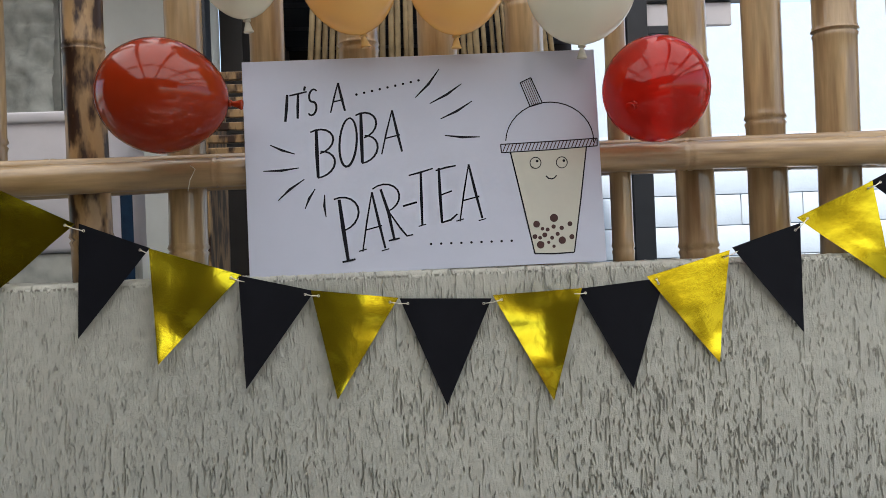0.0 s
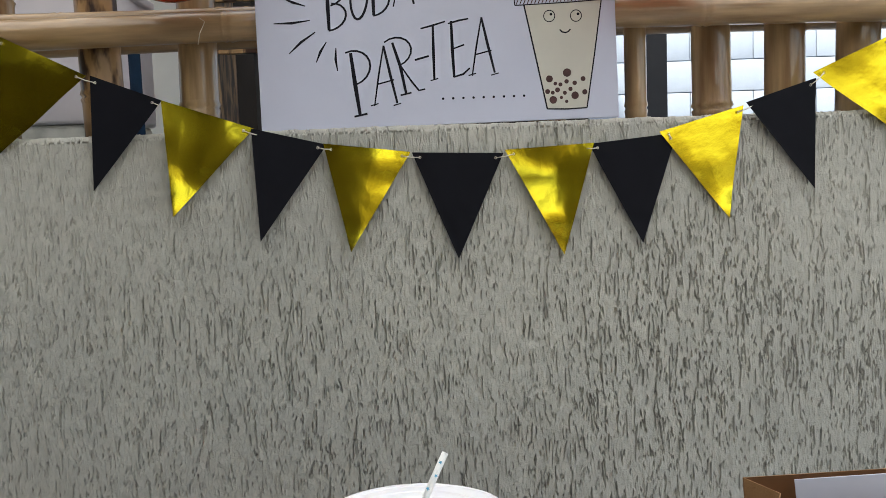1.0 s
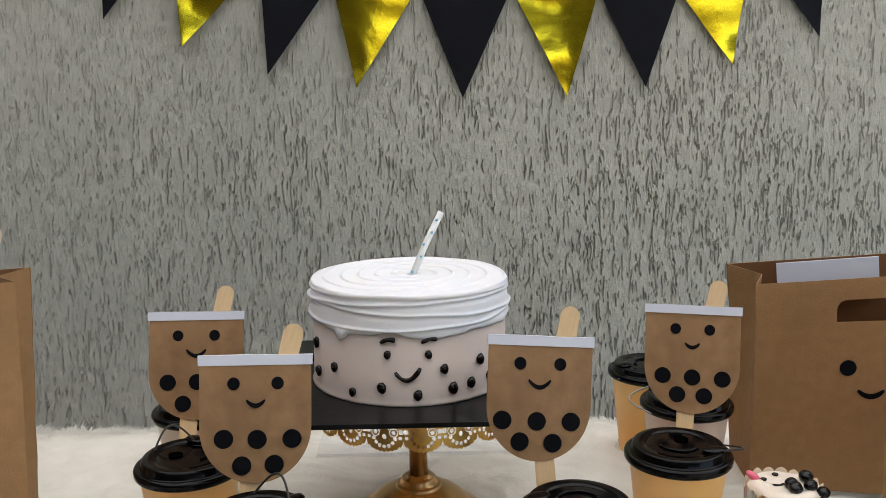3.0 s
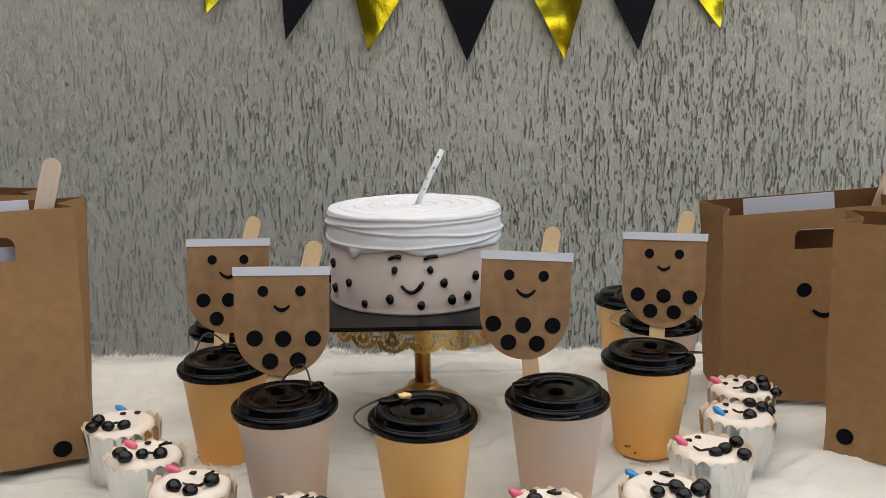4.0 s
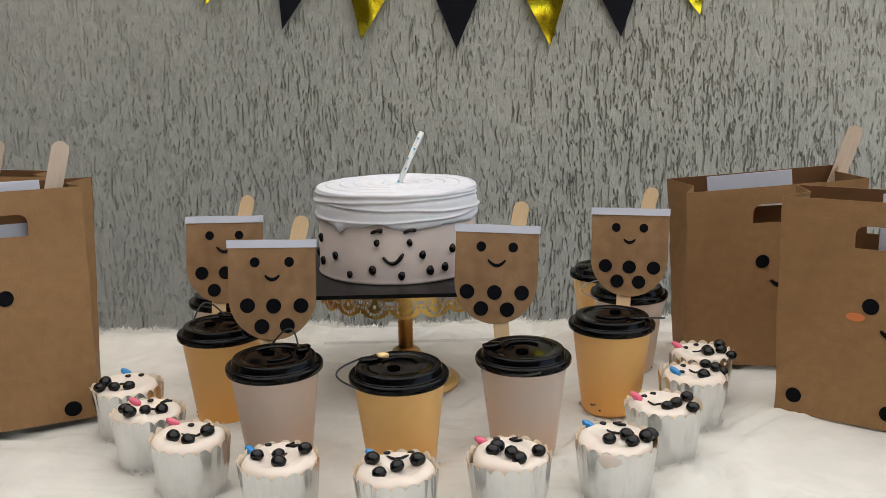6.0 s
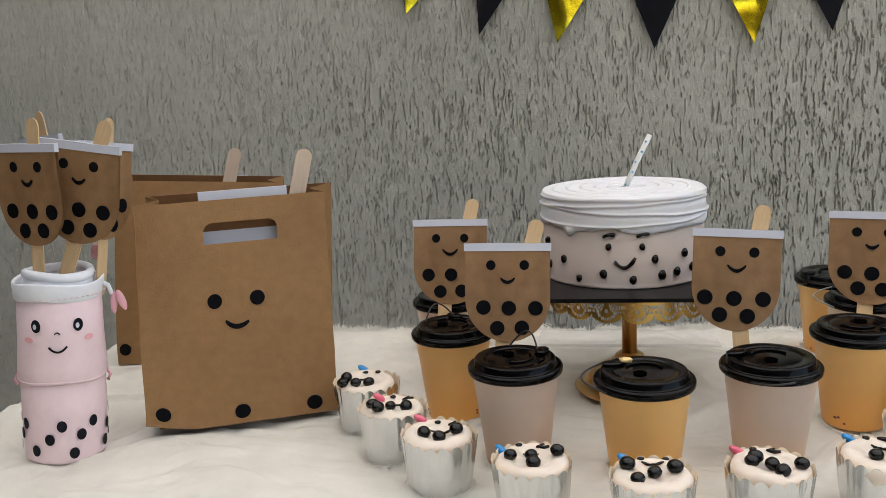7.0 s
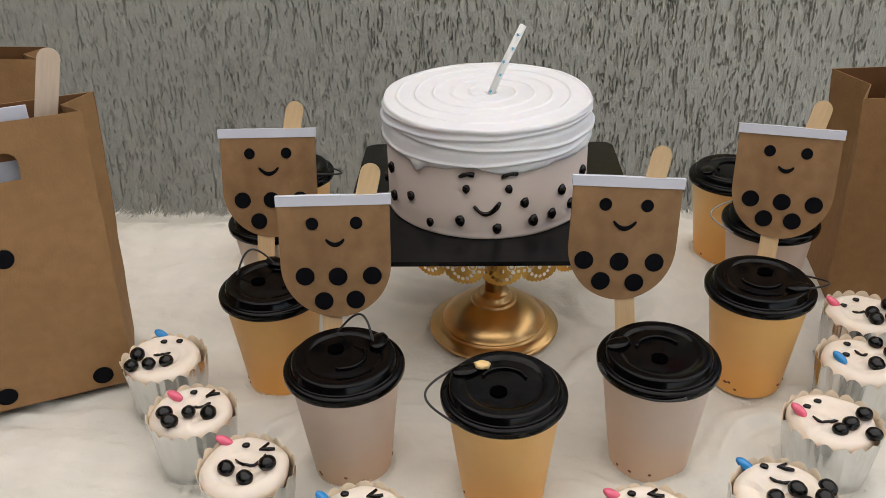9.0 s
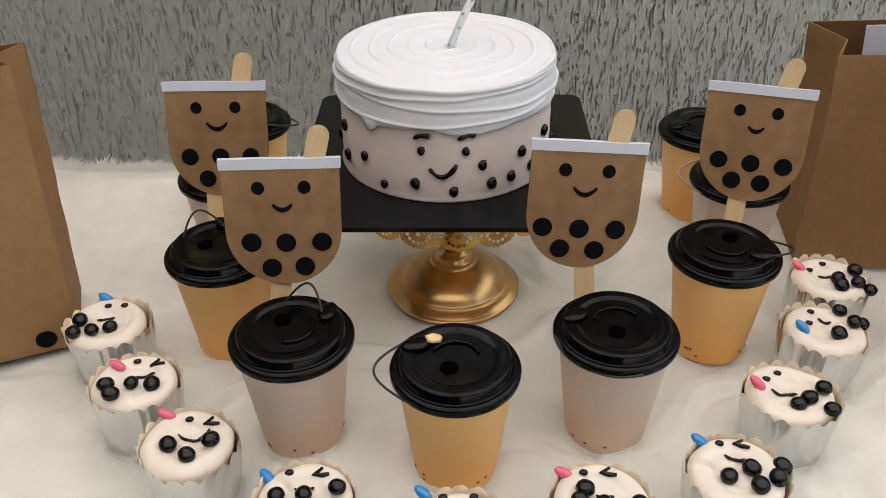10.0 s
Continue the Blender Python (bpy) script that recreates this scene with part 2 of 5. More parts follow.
def tube(points, radius, n=8, bm=None, taper=None):
    bm = bm or bmesh.new()
    pts = [Vector(p) for p in points]
    rings = []
    for i, p in enumerate(pts):
        d = (pts[min(i + 1, len(pts) - 1)] - pts[max(i - 1, 0)]).normalized()
        u = d.orthogonal().normalized() if abs(d.z) > 0.99 else d.cross(Vector((0, 0, 1))).normalized()
        v = d.cross(u)
        r = radius * (taper[i] if taper else 1)
        rings.append([bm.verts.new(p + r * (math.cos(2 * math.pi * k / n) * u + math.sin(2 * math.pi * k / n) * v)) for k in range(n)])
    for p, q in zip(rings, rings[1:]):
        for k in range(n):
            bm.faces.new((p[k], p[(k + 1) % n], q[(k + 1) % n], q[k]))
    bm.faces.new(rings[0])
    bm.faces.new(rings[-1])
    return bm


def prism(poly, y0, y1, bm=None):
    """A flat plate: the outline poly in x and z, from y0 (front) to y1."""
    bm = bm or bmesh.new()
    a = [bm.verts.new((x, y0, z)) for x, z in poly]
    b = [bm.verts.new((x, y1, z)) for x, z in poly]
    bm.faces.new(a)
    bm.faces.new(b[::-1])
    n = len(poly)
    for i in range(n):
        bm.faces.new((a[i], b[i], b[(i + 1) % n], a[(i + 1) % n]))
    return bm


def disc_poly(cx, cz, rx, rz=None, n=24, rough=0.0):
    rz = rz or rx
    return [(cx + rx * (1 + rough * random.uniform(-1, 1)) * math.cos(2 * math.pi * i / n), cz + rz * (1 + rough * random.uniform(-1, 1)) * math.sin(2 * math.pi * i / n)) for i in range(n)]


def crescent(cx, cz, w, h, thick, n=14):
    """The outline of a smile: a thick band along an arc, with rounded ends."""
    mid = [(2 * i / n - 1, 1 - (2 * i / n - 1) ** 2) for i in range(n + 1)]
    half = [thick / 2 * (0.35 + 0.65 * q ** 0.35) for _, q in mid]
    low = [(cx + w * t, cz - (h - thick / 2) * q - e) for (t, q), e in zip(mid, half)]
    up = [(cx + w * t * 0.93, cz - (h - thick / 2) * q + e) for (t, q), e in zip(mid, half)]
    return low + up[::-1]


def box(x0, y0, z0, x1, y1, z1, bevel=0.0, bm=None):
    bm = bm or bmesh.new()
    made = bmesh.ops.create_cube(bm, size=1)["verts"]
    for v in made:
        v.co = Vector((x0 + (v.co.x + 0.5) * (x1 - x0), y0 + (v.co.y + 0.5) * (y1 - y0), z0 + (v.co.z + 0.5) * (z1 - z0)))
    if bevel:
        edges = {e for v in made for e in v.link_edges}
        bmesh.ops.bevel(bm, geom=list(edges), offset=bevel, segments=2, affect="EDGES", profile=0.5)
    return bm


def blob(cx, cy, cz, rx, ry, rz, u=16, v=10, rough=0.0, bm=None):
    bm = bm or bmesh.new()
    made = bmesh.ops.create_uvsphere(bm, u_segments=u, v_segments=v, radius=1)["verts"]
    for w in made:
        k = 1 + rough * noise.noise(w.co * 1.7 + Vector((cx, cy, cz)) * 300)
        w.co = Vector((cx + rx * w.co.x * k, cy + ry * w.co.y * k, cz + rz * w.co.z * k))
    return bm


def value_noise(nx, nz, cx, cz, rng):
    """Smooth noise of 0 to 1 on an nx by nz grid, with cells of cx by cz grid steps."""
    gx, gz = int(nx / cx) + 3, int(nz / cz) + 3
    g = rng.random((gx, gz))
    x, z = np.arange(nx) / cx, np.arange(nz) / cz
    ix, iz = x.astype(int), z.astype(int)
    fx, fz = x - ix, z - iz
    fx, fz = fx * fx * (3 - 2 * fx), fz * fz * (3 - 2 * fz)
    fx, fz = fx[:, None], fz[None, :]
    ix, iz = ix[:, None], iz[None, :]
    return (g[ix, iz] * (1 - fx) + g[ix + 1, iz] * fx) * (1 - fz) + (g[ix, iz + 1] * (1 - fx) + g[ix + 1, iz + 1] * fx) * fz


def mesh_arrays(name, co, faces, material, smooth=True):
    """A mesh object from arrays: points (n, 3) and faces (m, k), all with k corners."""
    me = bpy.data.meshes.new(name)
    k = faces.shape[1]
    me.vertices.add(len(co))
    me.vertices.foreach_set("co", np.ascontiguousarray(co, dtype=np.float32).ravel())
    me.loops.add(faces.size)
    me.loops.foreach_set("vertex_index", faces.astype(np.int32).ravel())
    me.polygons.add(len(faces))
    me.polygons.foreach_set("loop_start", np.arange(0, faces.size, k, dtype=np.int32))
    me.polygons.foreach_set("loop_total", np.full(len(faces), k, dtype=np.int32))
    me.update(calc_edges=True)
    me.validate()
    me.polygons.foreach_set("use_smooth", np.full(len(me.polygons), smooth))
    me.materials.append(material)
    return new(name, me)


TABLE = 0.785     # top of the fur throw
WALL = 1.44       # face of the plastered wall
WALL_TOP = 1.382


# ---- the setting ----
def plaster_wall():
    """Parapet wall in scratched plaster: short upright grooves where grit was dragged through the wet coat."""
    sx, sz, x0, x1, z0 = 0.00075, 0.0030, -1.38, 1.08, 0.53
    rng = np.random.default_rng(4)
    nx, front, top = int((x1 - x0) / sx), int((WALL_TOP - z0) / sz), 26
    nz = front + top
    groove, rim = np.zeros((nx, nz)), np.zeros((nx, nz))
    patch = value_noise(nx, nz, 150, 75, rng) * 0.6 + value_noise(nx, nz, 45, 30, rng) * 0.4

    side = np.clip(0.42 + 0.75 * np.arange(nx) / nx, 0, 1)

    def scratch(count, long_, wide, deep, slant, chance, wob=1.0):
        """Drag many grooves at once: each starts at a random place and runs down the wall with a slight wander."""
        ci, cj = rng.integers(6, nx - 6, count), rng.integers(0, nz, count)
        keep = rng.random(count) < chance(ci, cj)
        ci, cj = ci[keep].astype(float), cj[keep]
        n = len(ci)
        length = np.maximum(2, (long_[0] + (long_[1] - long_[0]) * rng.random(n) ** 2.6) / sz).astype(int)
        w, d = rng.uniform(*wide, n) / sx, rng.uniform(*deep, n)
        lean, ph, fr = rng.normal(0, slant, n) * sz / sx, rng.uniform(0, 6.3, n), rng.uniform(0.1, 0.5, n)
        who = np.repeat(np.arange(n), length)
        k = np.arange(len(who)) - np.repeat(np.cumsum(length) - length, length)
        f = (k + 0.5) / length[who]
        row = cj[who] + k
        mid = ci[who] + lean[who] * k + wob * (0.8 * np.sin(ph[who] + fr[who] * k) + rng.uniform(-0.45, 0.45, len(who)))
        half = w[who] * (0.7 + 0.3 * np.sin(math.pi * f) ** 0.4) * rng.uniform(0.7, 1.3, len(who))
        depth = d[who] * (0.32 + 0.68 * np.clip(side[np.clip(ci, 0, nx - 1).astype(int)] * 1.25 - 0.25, 0, 1))[who] * (1 - 0.5 * np.clip((z0 + row * sz - 1.08) / 0.2, 0, 1)) * np.minimum(1, 4 * np.minimum(f, 1 - f) + 0.45)
        for off in range(-4, 5):
            col = np.round(mid).astype(int) + off
            ok = (col >= 0) & (col < nx) & (row < nz)
            q = np.abs(col - mid) / half
            np.maximum.at(groove, (col[ok], row[ok]), (depth * np.clip((1.3 - q) * 3, 0, 1))[ok])
            np.maximum.at(rim, (col[ok], row[ok]), (np.exp(-((q - 2.0) / 0.6) ** 2))[ok])

    low = np.clip(1.05 - 0.2 * np.arange(nz) / nz, 0, 1)
    busy = lambda i, j: np.clip((patch[i, j] - 0.22) * 2.2, 0.12, 1) * side[i] * low[j]
    calm = lambda i, j: np.clip((0.62 - patch[i, j]) * 2.2, 0, 1) * (1.3 - side[i])
    scratch(10500, (0.008, 0.048), (0.0005, 0.0010), (0.0040, 0.0085), 0.06, busy)
    scratch(14000, (0.005, 0.014), (0.0006, 0.0010), (0.0030, 0.0072), 0.25, busy)
    scratch(9000, (0.008, 0.040), (0.0006, 0.0009), (0.0030, 0.0060), 0.22, calm, 1.6)
    scratch(14000, (0.003, 0.008), (0.0007, 0.0014), (0.0025, 0.0050), 1.0, calm, 1.6)
    fine = value_noise(nx, nz, 2.2, 1.6, rng)
    mid = value_noise(nx, nz, 9, 6, rng)
    big = value_noise(nx, nz, 120, 80, rng)
    swept = np.abs(value_noise(nx, nz, 26, 7, rng) - 0.5) * np.clip((0.55 - patch) * 4, 0, 1)
    out = 0.0009 * fine + 0.0012 * mid + 0.003 * big + 0.0030 * swept + 0.0009 * rim * (groove < 0.0003) - groove
    s = np.arange(nz)
    t = np.clip((s - front) / 6.0, 0, 1)
    turn = t * math.pi / 2
    py = np.where(s < front, WALL, WALL + 0.006 * (1 - np.cos(turn)) + np.maximum(s - front - 6, 0) * 0.009)
    pz = np.where(s < front, z0 + s * sz, WALL_TOP + 0.006 * np.sin(turn) - 0.006)
    ny, nzv = -np.cos(turn), np.sin(turn)
    X = np.broadcast_to((x0 + np.arange(nx) * sx)[:, None], (nx, nz))
    co = np.stack([X, py[None, :] + ny[None, :] * out, pz[None, :] + nzv[None, :] * out], -1).reshape(-1, 3)
    a = (np.arange(nx - 1)[:, None] * nz + np.arange(nz - 1)[None, :]).ravel()
    faces = np.stack([a, a + nz, a + nz + 1, a + 1], 1)
    ob = mesh_arrays("wall_plaster", co, faces, PLASTER, smooth=True)
    return tagged(ob, "grey-beige parapet wall in rough grooved plaster", "wall", kind="structure")


plaster_wall()


def setting(name, bm, material, label, category, smooth=False):
    return tagged(link(name, bm, material, smooth=smooth), label, category, kind="structure")


wall_core = setting("wall_core", box(-3.2, WALL + 0.014, 0, 3.2, WALL + 0.22, WALL_TOP - 0.012), PLASTER, "rendered core of the grey parapet wall", "wall")
setting("wall_foot", box(-3.2, WALL - 0.002, 0, 3.2, WALL + 0.013, 0.54), PLASTER, "plain foot of the grey parapet wall", "wall")
for side, x0, x1 in (("west", -3.2, -1.379), ("east", 1.078, 3.2)):
    setting("wall_" + side + "_run", box(x0, WALL - 0.002, 0.541, x1, WALL + 0.013, WALL_TOP - 0.013), PLASTER, "grey parapet wall running on", "wall")
setting("floor", box(-3.4, -3.6, -0.1, 3.4, WALL, 0.0), CONCRETE, "grey concrete terrace floor", "floor")
setting("ground", box(-60, WALL + 0.22, -0.3, 60, 120, -0.06), CONCRETE, "grey paved ground beyond the wall", "ground")
# Unseen rear wall and lintel, added dark against flat light and pale reflections.
setting("wall_rear", box(-3.4, -3.8, 0, 0.7, -3.6, 2.9), BROWN_RENDER, "unseen brown rendered wall added behind the terrace to cut light", "wall")
setting("wall_rear_lintel", box(0.7, -3.8, 2.3, 3.4, -3.6, 2.9), BROWN_RENDER, "unseen brown rendered lintel added over the wide doorway", "wall")
setting("wall_east_parapet", box(3.2, -3.6, 0, 3.4, WALL + 0.2, 1.0), PLASTER_WHITE, "low white side wall of the terrace", "wall")
# Unseen west wall, added dark for the same contrast.
setting("wall_side", box(-3.4, -3.6, 0, -3.2, WALL + 0.2, 2.9), BROWN_RENDER, "unseen brown rendered wall added to darken the west side", "wall")


def terrace_roof():
    """Milky sheets between dark rafters over the terrace, with opaque parts added to steer the light."""
    roof = thing("terrace_roof", pose(0, 0, 2.9), "milky translucent roof sheets on dark steel rafters", "roof", kind="structure")
    xs = [-3.4 + 0.85 * i for i in range(9)]
    for x in xs:
        part("rafter", box(x - 0.03, -3.8, -0.1, x + 0.03, 2.3, 0.0, 0.004), STEEL_DARK, roof, smooth=False)
    # Opaque slab over the rear, added to block light from behind.
    part("shade_slab", box(-3.4, -3.8, 0.02, 3.4, -1.5, 0.06), PLASTER_WHITE, roof, smooth=False)
    for y in (-3.4, -1.5, 0.4, 2.2):
        part("purlin", box(-3.4, y - 0.03, -0.16, 3.4, y + 0.03, -0.101, 0.004), STEEL_DARK, roof, smooth=False)
    for a, b in zip(xs, xs[1:]):
        bm = bmesh.new()
        n = 24
        lo = [(a + (b - a) * i / n, 0.006 + 0.008 * math.sin(i * math.pi / 1.5)) for i in range(n + 1)]
        vs = [[bm.verts.new((x, y, z)) for x, z in lo] for y in (-1.5, 2.3)]
        for i in range(n):
            bm.faces.new((vs[0][i], vs[0][i + 1], vs[1][i + 1], vs[1][i]))
        # The west sheets are made opaque to dim the light from the left.
        part("roof_sheet", bm, ROOFING if a > -1.75 else STEEL_DARK, roof)


terrace_roof()


# ---- beyond the fence ----
setting("wall_stone_core", box(-2.6, 3.02, 0, -1.12, 3.2, 3.4), STONE, "core of the grey stone wall", "wall")


def stone_wall():
    """Rough stone facing: lumpy, with deep hollows."""
    rng = np.random.default_rng(12)
    step = 0.012
    nx, nz = 118, 170
    h = 0.05 * value_noise(nx, nz, 9, 8, rng) + 0.10 * np.abs(value_noise(nx, nz, 6, 5, rng) - 0.5) + 0.022 * value_noise(nx, nz, 2.6, 2.4, rng)
    X = np.broadcast_to((-2.53 + np.arange(nx) * step)[:, None], (nx, nz))
    Z = np.broadcast_to((0.9 + np.arange(nz) * step)[None, :], (nx, nz))
    co = np.stack([X, 3.018 - h, Z], -1).reshape(-1, 3)
    a = (np.arange(nx - 1)[:, None] * nz + np.arange(nz - 1)[None, :]).ravel()
    ob = mesh_arrays("wall_stone", co, np.stack([a, a + nz, a + nz + 1, a + 1], 1), STONE)
    tagged(ob, "rough grey stone-faced wall behind the fence", "wall", kind="structure")


stone_wall()
setting("wall_pale", box(-1.115, 3.02, 0, -0.62, 3.2, 3.4), PLASTER_WHITE, "pale plastered wall behind the fence", "wall")
# Unseen slab, added only to keep sun off the stone and pale walls.
setting("eave", box(-3.4, 2.31, 2.75, -0.71, 3.2, 2.85), PLASTER_WHITE, "unseen white slab added to shade the walls behind the fence", "eave")
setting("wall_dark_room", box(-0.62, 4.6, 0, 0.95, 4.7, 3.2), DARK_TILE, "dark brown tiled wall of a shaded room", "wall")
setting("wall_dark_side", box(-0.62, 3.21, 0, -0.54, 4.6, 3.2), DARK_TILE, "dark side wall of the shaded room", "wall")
setting("ceiling_dark_room", box(-0.7, 2.5, 2.62, 0.95, 4.7, 2.7), PLASTER_WHITE, "pale ceiling of the shaded room", "ceiling")
for i in range(6):
    setting("beam", box(-0.62, 2.55 + 0.38 * i, 2.5, 0.95, 2.63 + 0.38 * i, 2.617, 0.004), STEEL_DARK, "black steel beam under the ceiling", "beam")
setting("post_steel", box(0.668, 2.45, 0, 0.728, 2.51, 2.62, 0.003), STEEL_DARK, "blue-black steel post", "post")
setting("post_steel", box(-0.62, 2.62, 0, -0.545, 2.70, 2.62, 0.003), STEEL_DARK, "blue-black steel post", "post")
setting("beam_outer", box(0.729, 2.46, 2.108, 1.06, 2.50, 2.14, 0.003), STEEL_DARK, "blue-black steel beam", "beam")
setting("beam_outer", box(0.729, 2.46, 2.015, 0.86, 2.50, 2.040, 0.003), STEEL_DARK, "blue-black steel beam", "beam")
setting("window_panel", box(0.729, 2.475, 2.041, 0.98, 2.495, 2.107, 0.003), PLASTIC_MILKY, "milky panel between the steel beams", "panel")


def block_wall():
    """White painted block wall across the yard, each course of blocks with its joints."""
    wall = thing("wall_blocks", pose(0, 5.6, 0), "white painted concrete block wall in full daylight", "wall", kind="structure")
    part("core", box(0.95, 0.02, 0, 6.0, 0.2, 3.0), BLOCK_WHITE, wall, smooth=False)
    data = None
    for row in range(7):
        for k in range(8):
            x = 1.0 + 0.41 * k + (0.2 if row % 2 else 0)
            if data is None:
                first = part("block", box(0, 0, 0, 0.404, 0.012, 0.195, 0.003), BLOCK_WHITE, wall, m=pose(x, -0.008, 0.75 + 0.2 * row))
                data = first.data
            else:
                ob = new("block", data)
                ob.parent, ob.matrix_basis = wall, pose(x, -0.008 + random.uniform(-0.002, 0.002), 0.75 + 0.2 * row)


block_wall()


def shelf_stack():
    """Stacked slatted trays in the shade behind the fence."""
    rack = thing("slatted_rack", pose(-0.50, 2.25, 0), "stack of dark brown slatted wooden trays", "rack")
    for x in (0.0, 0.30):
        part("upright", box(x, 0, 0, x + 0.03, 0.25, 1.9, 0.003), BAMBOO_DARK, rack, smooth=False)
    for i in range(9):
        part("slat", box(0.03, 0.0, 1.62 + 0.032 * i, 0.30, 0.02, 1.64 + 0.032 * i, 0.002), BAMBOO_DARK, rack, smooth=False)


shelf_stack()


def milky_box():
    tub = thing("storage_tub", pose(-0.77, 2.1, 0), "milky white plastic tub on a stand behind the fence", "tub")
    part("body", box(-0.24, 0, 1.45, 0.10, 0.3, 1.775, 0.01), PLASTIC_MILKY, tub)
    part("rim", box(-0.25, -0.01, 1.755, 0.11, 0.31, 1.78, 0.005), PLASTIC_MILKY, tub)
    part("stand", box(-0.23, 0.01, -0.06, 0.09, 0.29, 1.45, 0.01), STONE, tub, smooth=False)


milky_box()
pipe = thing("water_pipe", pose(-0.60, 2.0, -0.06), "dark blue pipe standing behind the fence", "pipe")
part("pipe_run", tube([(0, 0, 0), (0.004, 0, 0.9), (0, 0.003, 1.68)], 0.013, 12), BLUE_CLOTH, pipe)


def reed_screen():
    """Bundle of slim reeds hanging from the beam, each a reed of its own."""
    screen = thing("reed_screen", pose(0, 2.3, 0), "hanging screen of slim brown reeds", "screen")
    part("top_batten", tube([(-0.30, 0, 2.45), (0.46, 0, 2.45)], 0.015, 8), BAMBOO_DARK, screen)
    for i in range(34):
        x = -0.20 + i * 0.0185 + random.uniform(-0.004, 0.004)
        d = (x - 0.1) * 0.10
        part("reed", tube([(x + d, random.uniform(-0.012, 0.012), 1.70), (x - d, 0, 2.45)], random.uniform(0.006, 0.0085), 7), REED, screen)


reed_screen()


# ---- bamboo fence on the wall ----
def culm(length, r, nodes, seed):
    """A bamboo culm along z: slightly uneven, with a raised ring and groove at each node."""
    rnd = random.Random(seed)
    prof, z = [], 0.0
    zs = sorted(nodes)
    pts = sorted({0.0, length, *[length * i / 14 for i in range(15)], *[q + d for q in zs for d in (-0.012, -0.005, -0.001, 0.004, 0.012) if 0 < q + d < length]})
    for z in pts:
        k = 1 + 0.02 * math.sin(z * 7 + seed)
        for q in zs:
            d = z - q
            if abs(d) < 0.013:
                k += 0.12 * math.exp(-(d / 0.006) ** 2) - 0.16 * math.exp(-((d + 0.001) / 0.0015) ** 2)
        prof.append((r * k, z))
    bend = rnd.uniform(-0.01, 0.01)
    bm = lathe(prof, 22)
    for v in bm.verts:
        v.co.x += bend * math.sin(math.pi * v.co.z / length)
        v.co.y += 0.0012 * math.sin(3 * math.atan2(v.co.y, v.co.x))
    return bm


def bamboo_fence():
    fence = thing("bamboo_fence", pose(0, 0, WALL_TOP - 0.004), "golden bamboo pole fence standing on the plaster wall", "fence")
    posts = [(-0.705, 0.034, 0.25), (-0.522, 0.034, 0.41), (-0.359, 0.033, 0.385), (-0.213, 0.031, 0.52), (-0.055, 0.034, 0.40), (0.087, 0.034, 0.61),
             (0.245, 0.033, 0.47), (0.404, 0.020, 0.03), (0.541, 0.033, 0.355), (0.673, 0.035, 0.58), (0.802, 0.037, 0.405), (0.942, 0.034, 0.30)]
    for i, (x, r, node) in enumerate(posts):
        part("post", culm(0.95, r, (node - 0.33, node, node + 0.31), i), BAMBOO_DARK if i == 1 else BAMBOO, fence, m=pose(x, 1.562 + random.uniform(-0.004, 0.004), 0, 0, 0.3 * math.sin(i * 2.1), 37 * i))
    part("rail", culm(2.0, 0.0250, (0.17, 0.58, 1.02, 1.375, 1.72), 31), BAMBOO, fence, m=pose(-0.87, 1.499, 0.173, 0, 89.85, 0))
    part("rail", culm(2.0, 0.0150, (0.30, 0.80, 1.25, 1.66), 33), BAMBOO, fence, m=pose(-0.87, 1.513, 0.200, 0, 89.85, 0))
    part("rail", culm(2.0, 0.026, (0.32, 0.76, 1.2, 1.6), 32), BAMBOO, fence, m=pose(-0.87, 1.625, 0.180, 0, 89.8, 0))
    part("tie", tube([(-0.335, 1.470, 0.150), (-0.331, 1.4690, 0.168), (-0.322, 1.4695, 0.186), (-0.330, 1.469, 0.192)], 0.0009, 5), STRING, fence, "bit of old string")


bamboo_fence()


# ---- the table and its fur throw ----
table = thing("table", pose(0.02, 0.59, 0), "long wooden table under a white fur throw", "table")
part("tabletop", box(-0.74, -0.42, 0.735, 0.80, 0.375, 0.765, 0.004), TABLE_WOOD, table, smooth=False)
for sx in (-0.69, 0.75):
    for sy in (-0.37, 0.33):
        part("leg", box(sx - 0.025, sy - 0.025, 0, sx + 0.025, sy + 0.025, 0.735, 0.004), TABLE_WOOD, table, smooth=False)

FX0, FX1, FY0, FY1 = -0.735, 0.835, 0.16, 0.972


CUPS = [(-0.118, 0.548), (-0.001, 0.516), (0.1135, 0.5545), (-0.194, 0.656), (0.216, 0.656), (0.2505, 0.880), (0.260, 0.777), (-0.218, 0.785), (-0.221, 0.899)]
CAKES = [(-0.284, 0.626), (-0.240, 0.555), (-0.1845, 0.4955), (-0.097, 0.446), (0.001, 0.424), (0.090, 0.447), (0.183, 0.473), (0.243, 0.546), (0.289, 0.620), (0.319, 0.690)]
FEET = [(x, y + 0.006, 0.031) for x, y in CUPS] + [(x, y - 0.003, 0.0295) for x, y in CAKES] + [(-0.004, 0.737, 0.062)]


